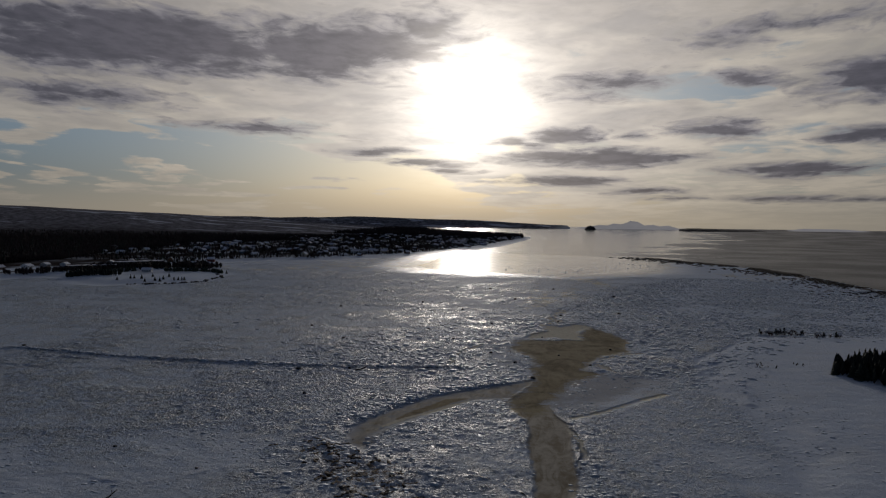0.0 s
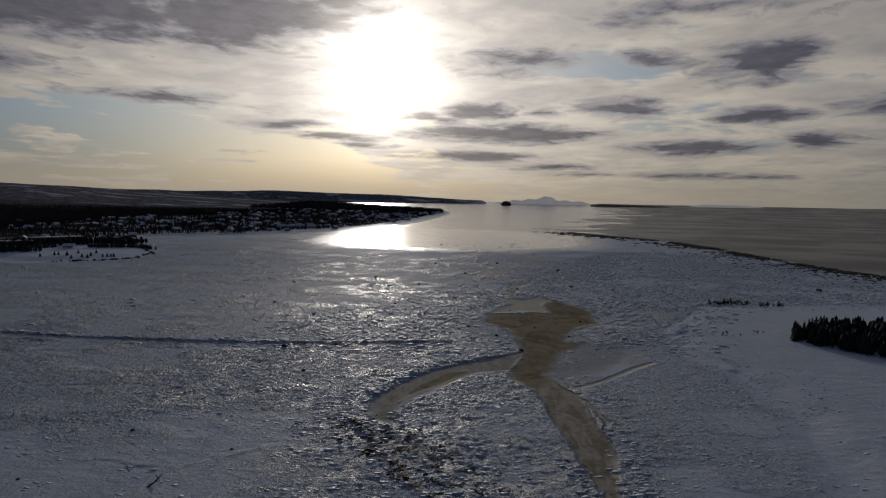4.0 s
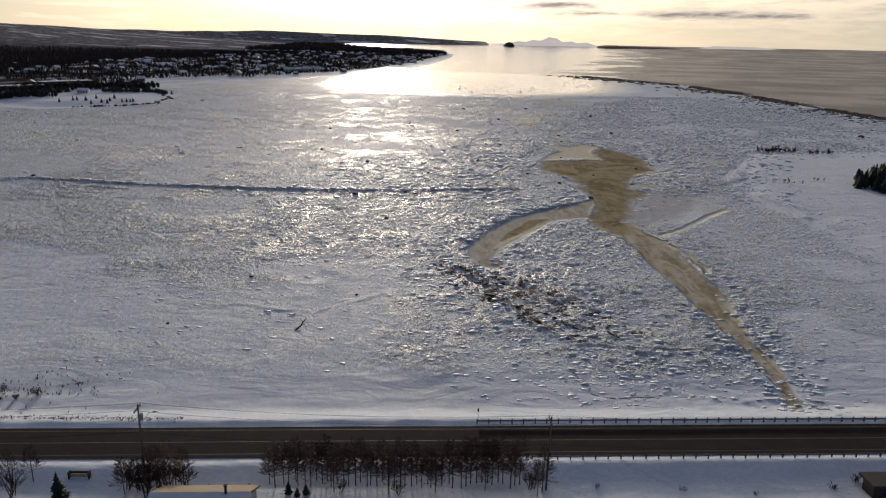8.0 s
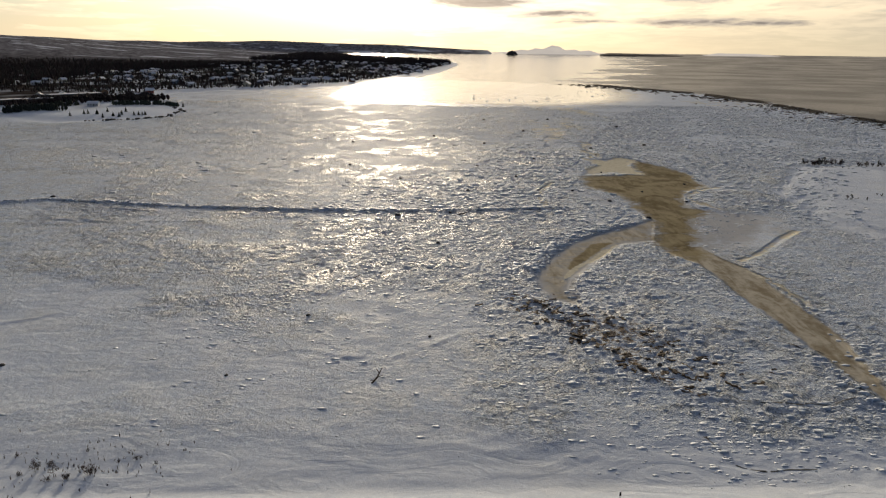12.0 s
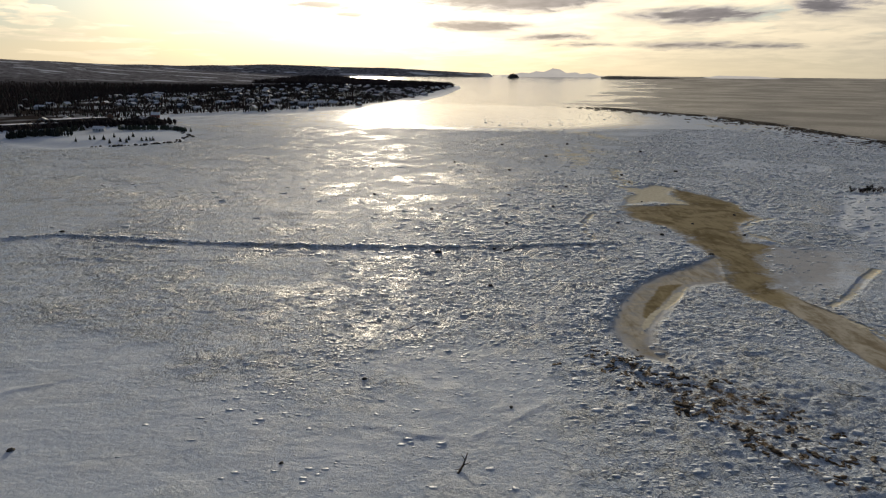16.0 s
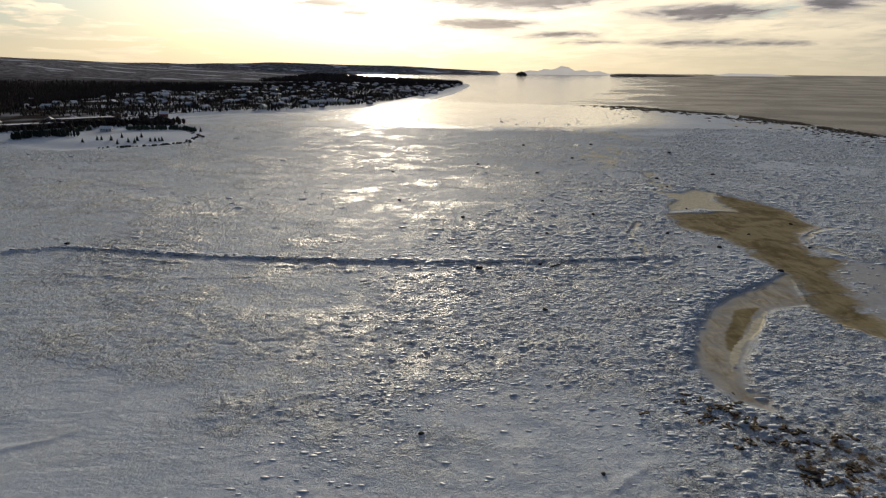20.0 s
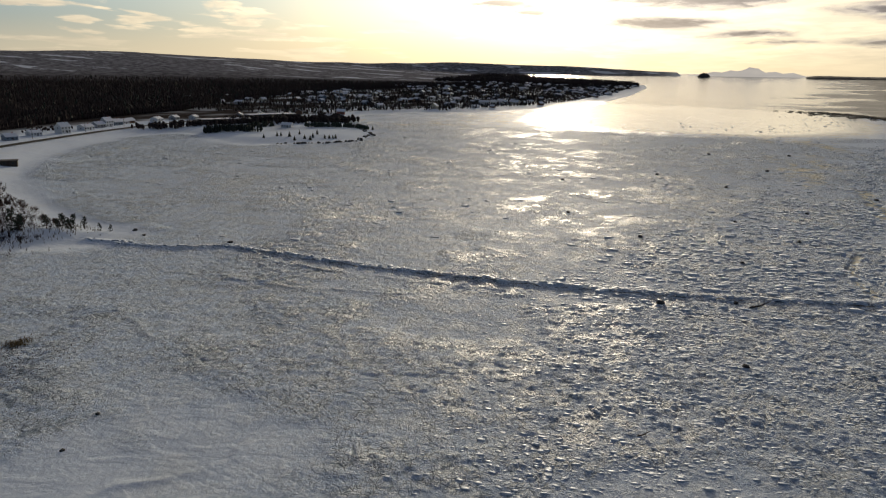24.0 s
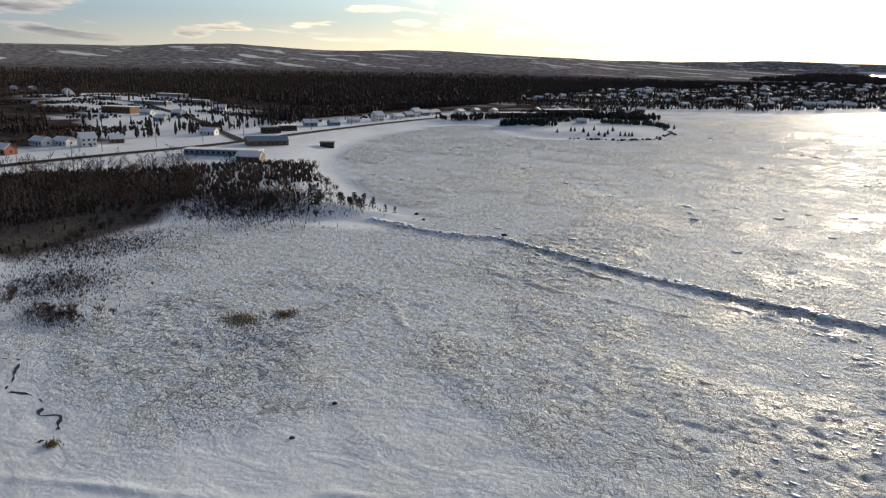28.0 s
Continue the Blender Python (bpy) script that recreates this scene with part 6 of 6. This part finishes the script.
for x, y in ((-322.8, 658.6), (-318.8, 675.3), (-316.4, 677.9), (-307.2, 675.7), (-296.8, 663.5), (-308.7, 699.2), (-292.7, 674.9), (-287.1, 674), (-289.6, 685.3), (-294.1, 705), (-279.9, 688.7), (-277, 691.9), (-274.7, 694.5), (-272.9, 696.4)):
    place(spruces[int(-x) % 5], x, y, RND.uniform(0.55, 0.8))

for k in range(26):
    t = k / 25
    place(spruces[(k + 2) % 5], -404 + 24 * t + RND.gauss(0, 2), 706 + 80 * t + RND.gauss(0, 2), RND.uniform(0.7, 1.2))
for k in range(34):
    place(bares[k % 9], RND.uniform(-420, -330), RND.uniform(800, 880), RND.uniform(0.6, 1.0))
for x, y, s in ((-25.4, 100.2, 1.15), (-23.2, 99.6, 1.2), (-21.3, 100.4, 1.25), (-19.4, 99.8, 1.1), (-17.8, 100.3, 0.95), (-22.2, 98.4, 1.1), (30.6, 101.0, 0.8), (-40.2, 98.0, 1.0), (4.0, 99.6, 0.5), (12.0, 99.4, 0.55)):
    place(bares[5 + int(abs(x)) % 4], x, y, s)
# the town: separate houses among trees
T = "houses of the town"
FAR_KINDS = [house(11, 8, 2.9, 0.5, WALLS[0], ROOFSNOW, ROOFSNOW, 2, False, False, "white town bungalow with a snow-covered roof", group=T, gable=False),
             house(9, 8, 3.8, 0.75, WALLS[1], ROOFSNOW, ROOFSNOW, 2, True, False, "cream town house with a snow-covered roof", group=T, gable=False),
             house(10, 8, 3.0, 0.55, WALLS[2], ROOFSNOW, ROOFSNOW, 2, False, False, "grey town house with a snow-covered roof", group=T, gable=False),
             house(9, 7.5, 3.0, 0.7, WALLS[5], ROOFSNOW, DARKROOF, 2, False, False, "brown town house with a partly bare roof", group=T, gable=False),
             house(10, 8, 3.2, 0.6, WALLS[4], ROOFSNOW, ROOFSNOW, 2, True, False, "slate-blue town house with a snow-covered roof", group=T, gable=False),
             house(14, 10, 3.6, 0.4, WALLS[0], ROOFSNOW, ROOFSNOW, 2, False, False, "large white town building with a snowy roof", group=T, gable=False)]
count = 0
while count < 300:
    t = RND.random() ** 0.8
    y = 1120 + 1750 * t
    shore = np.interp(y, [1052, 1126, 1156, 1325, 1508, 2048, 2878], [-365, -308, -245, -155, -102, -24, 53])
    x = shore - 22 - RND.random() ** 1.3 * (520 + 0.15 * (y - 1100))
    if vnoise(np.array(x / 90), np.array(y / 140), 17) < 0.3:
        continue
    place(FAR_KINDS[RND.randrange(6)], x, y, RND.uniform(0.8, 1.25), RND.choice((0, 90)) + RND.uniform(-15, 15) - 20, 0.0)
    count += 1


FORESTMASS = plain("dark leafless forest", (0.034, 0.022, 0.019), 0.95, 0.4, 0.15)


def woods(name, label, count, where, height, seed, mat, girth=(0.2, 0.36), crown=0.95):
    """Far trees: uneven spindles of twig or needle mass on thin trunks."""
    rnd = random.Random(seed)
    s = Solid()
    done = 0
    while done < count:
        x, y, scale = where(rnd)
        if x is None:
            continue
        done += 1
        z, h = ground_z(x, y) - 0.3, height * scale * rnd.uniform(0.75, 1.2)
        w = h * rnd.uniform(*girth)
        rings = []
        for zz, k in ((0.34, 1.0), (0.76, crown)):
            a0 = rnd.uniform(0, 6)
            rings.append([(x + w * k * rnd.uniform(0.6, 1.3) * math.cos(a0 + 1.2566 * i), y + w * k * rnd.uniform(0.6, 1.3) * math.sin(a0 + 1.2566 * i), z + h * (zz + rnd.uniform(-0.06, 0.06))) for i in range(5)])
        v = [(x, y, z)] + rings[0] + rings[1] + [(x + rnd.uniform(-0.3, 0.3), y, z + h)]
        f = [(0, 1 + (i + 1) % 5, 1 + i) for i in range(5)]
        for r in (0,):
            f += [(1 + 5 * r + i, 1 + 5 * r + (i + 1) % 5, 6 + 5 * r + (i + 1) % 5, 6 + 5 * r + i) for i in range(5)]
        f += [(11, 6 + i, 6 + (i + 1) % 5) for i in range(5)]
        s.add(v, f)
    tagged(new(name, s.mesh(name, mat)), label, "forest", kind="stuff")


FRONT = [(-503, 462), (-558, 607), (-590, 760), (-588, 946), (-640, 1100), (-690, 1400), (-700, 1700), (-620, 2200), (-480, 2700), (-360, 3200)]


def forest(rnd):
    y = 330 + 2800 * rnd.random() ** 1.35
    front = float(np.interp(y, [p[1] for p in FRONT], [p[0] for p in FRONT]))
    x = front - 2000 * rnd.random() ** 2.4
    if y < 560 and x > -980 and rnd.random() < 0.93 or (-1300 < x < -600 and 440 < y < 720 and rnd.random() < 0.9):
        return None, 0, 0
    if math.hypot(x, y - 80) > 2650:
        return None, 0, 0
    return x, y, 1.0


def town_trees(rnd):
    y = 960 + 2100 * rnd.random()
    shore = float(np.interp(y, [960, 1052, 1126, 1156, 1325, 1508, 2048, 2878, 3200], [-400, -375, -318, -262, -172, -120, -40, 40, 45]))
    return shore - 14 - 640 * rnd.random() ** 1.2, y, 0.75


def belt(rnd):
    x, y = rnd.uniform(-1300, -520), rnd.uniform(260, 760)
    if vnoise(np.array(x / 40), np.array(y / 30), 7) < 0.63:
        return None, 0, 0
    return x, y, 0.75


woods("forest", "dense leafless brown forest behind the town", 30000, forest, 8.5, 41, FORESTMASS, (0.09, 0.17), 0.6)
woods("forest", "dark spruces among the leafless forest", 1500, forest, 10, 42, NEEDLES, (0.12, 0.2), 0.5)
woods("town_trees", "dark trees between the houses of the town", 12000, town_trees, 7.6, 43, FORESTMASS, (0.12, 0.24), 0.6)
woods("town_trees", "spruces between the houses of the town", 2200, town_trees, 7.5, 44, NEEDLES, (0.14, 0.22), 0.5)
woods("thicket_scrub", "dense low alder scrub deep in the thicket", 4200, lambda r: (lambda x, y: (x, y, 1.0) if float(inside(np.array(x), np.array(y), THICKET)) > 3 and (x < -285 or r.random() < 0.06) else (None, 0, 0))(r.uniform(-430, -218), r.uniform(140, 395)), 2.4, 50, FORESTMASS, (0.14, 0.3), 0.75)
woods("roadside_trees", "leafless trees and hedges between the motels", 5200, belt, 3.6, 45, FORESTMASS, (0.22, 0.48), 0.9)

woods("spruce_grove", "dense dark spruce grove on the snowy point", 620, lambda r: (lambda x, y: (x, y, 1.0) if float(inside(np.array(x), np.array(y), GROVE)) > 1.5 else (None, 0, 0))(r.uniform(198, 275), r.uniform(268, 358)), 7.0, 51, NEEDLES, (0.16, 0.3), 0.45)
woods("forest", "far dark woods on the headland beyond the town", 2600, lambda r: (lambda x, y: (x, y, 1.0) if float(inside(np.array(x), np.array(y), LAND)) > 12 else (None, 0, 0))(r.uniform(-760, 60), 2900 + 1250 * r.random()), 13.0, 52, FORESTMASS, (0.2, 0.4), 0.8)
woods("headland_trees", "dark clipped spruce hedge along the headland", 110, along([(-338, 779), (-306, 786), (-279, 798)], 1.4), 3.4, 46, NEEDLES, (0.2, 0.34), 0.6)
woods("headland_trees", "dense dark spruces in front of the long buildings", 120, along([(-404, 698), (-380, 706), (-354, 711)], 3.4), 4.4, 47, NEEDLES, (0.16, 0.28), 0.5)
woods("headland_trees", "leafless trees round the buildings on the headland", 260, along([(-432, 800), (-380, 815), (-350, 850), (-345, 890), (-380, 930)], 9.0), 5.0, 48, FORESTMASS)
woods("headland_trees", "hedges and trees along the shore road by the headland", 220, along([(-470, 690), (-440, 740), (-410, 800), (-400, 880)], 6.0), 4.0, 49, FORESTMASS)
for k in range(46):
    t = k / 45
    px = np.interp(t, [0, 0.2, 0.4, 0.7, 1], [-281, -257, -249, -264, -300])
    py = np.interp(t, [0, 0.2, 0.4, 0.7, 1], [790, 749, 690, 664, 640])
    boulder(px + RND.gauss(0, 1.5), py + RND.gauss(0, 1.5), RND.uniform(0.9, 2.0), "dark rock armouring the edge of the snowy headland")

# ---- far shores ----


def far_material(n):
    """Far mountains seen only as lit air, which an added glow stands in for."""
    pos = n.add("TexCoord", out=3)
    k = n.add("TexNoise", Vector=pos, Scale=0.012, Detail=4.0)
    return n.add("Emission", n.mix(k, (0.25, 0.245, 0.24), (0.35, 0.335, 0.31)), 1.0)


FARGLOW = material("far mountains as glowing haze", far_material)
FARDARK = plain("dark wooded island", (0.05, 0.047, 0.045), 0.9, 0.3, 0.02)


def ridge(name, label, az0, az1, dist, peaks, mat, seed, depth=120):
    """A long hill far off over the sea, given by its crest."""
    v, f = [], []
    steps = 90
    for i in range(steps + 1):
        t = i / steps
        az = radians(az0 + (az1 - az0) * t)
        h = float(np.interp(t, [p[0] for p in peaks], [p[1] for p in peaks])) * (0.9 + 0.2 * float(fbm(np.array(t * 22.0), np.array(0.5), 3, seed)))
        z0 = float(swell(0, 80 + dist)) - 4
        for d, z in ((-depth, -6), (-depth * 0.5, h * 0.45), (0, h), (depth * 0.6, -6)):
            v.append(((dist + d) * math.sin(az), 80 + (dist + d) * math.cos(az), z0 + z))
    for i in range(steps):
        for j in range(3):
            f.append((4 * i + j, 4 * i + 4 + j, 4 * i + 5 + j, 4 * i + 1 + j))
    tagged(new(name, mesh_object(name, v, f, mat, smooth=True)), label, "mountains", kind="structure")


ridge("backdrop", "pale far mountains on the horizon", 4.6, 12.6, 4660, [(0, 4), (0.12, 11), (0.22, 25), (0.3, 21), (0.36, 34), (0.45, 31), (0.52, 54), (0.6, 46), (0.66, 24), (0.74, 30), (0.8, 19), (0.88, 25), (1, 3)], FARGLOW, 1)
ridge("backdrop", "long low dark island", 12.5, 18.8, 4500, [(0, 10), (0.1, 18), (0.6, 15), (0.85, 11), (1, 2)], FARDARK, 2)
ridge("backdrop", "small dark islet off the coast", 5.2, 6.2, 4450, [(0, 2), (0.25, 22), (0.5, 27), (0.8, 20), (1, 2)], FARDARK, 3, 40)
ridge("backdrop", "faint flat island on the horizon", 20.0, 25.4, 4700, [(0, 3), (0.2, 16), (0.7, 14), (1, 2)], FARGLOW, 4)
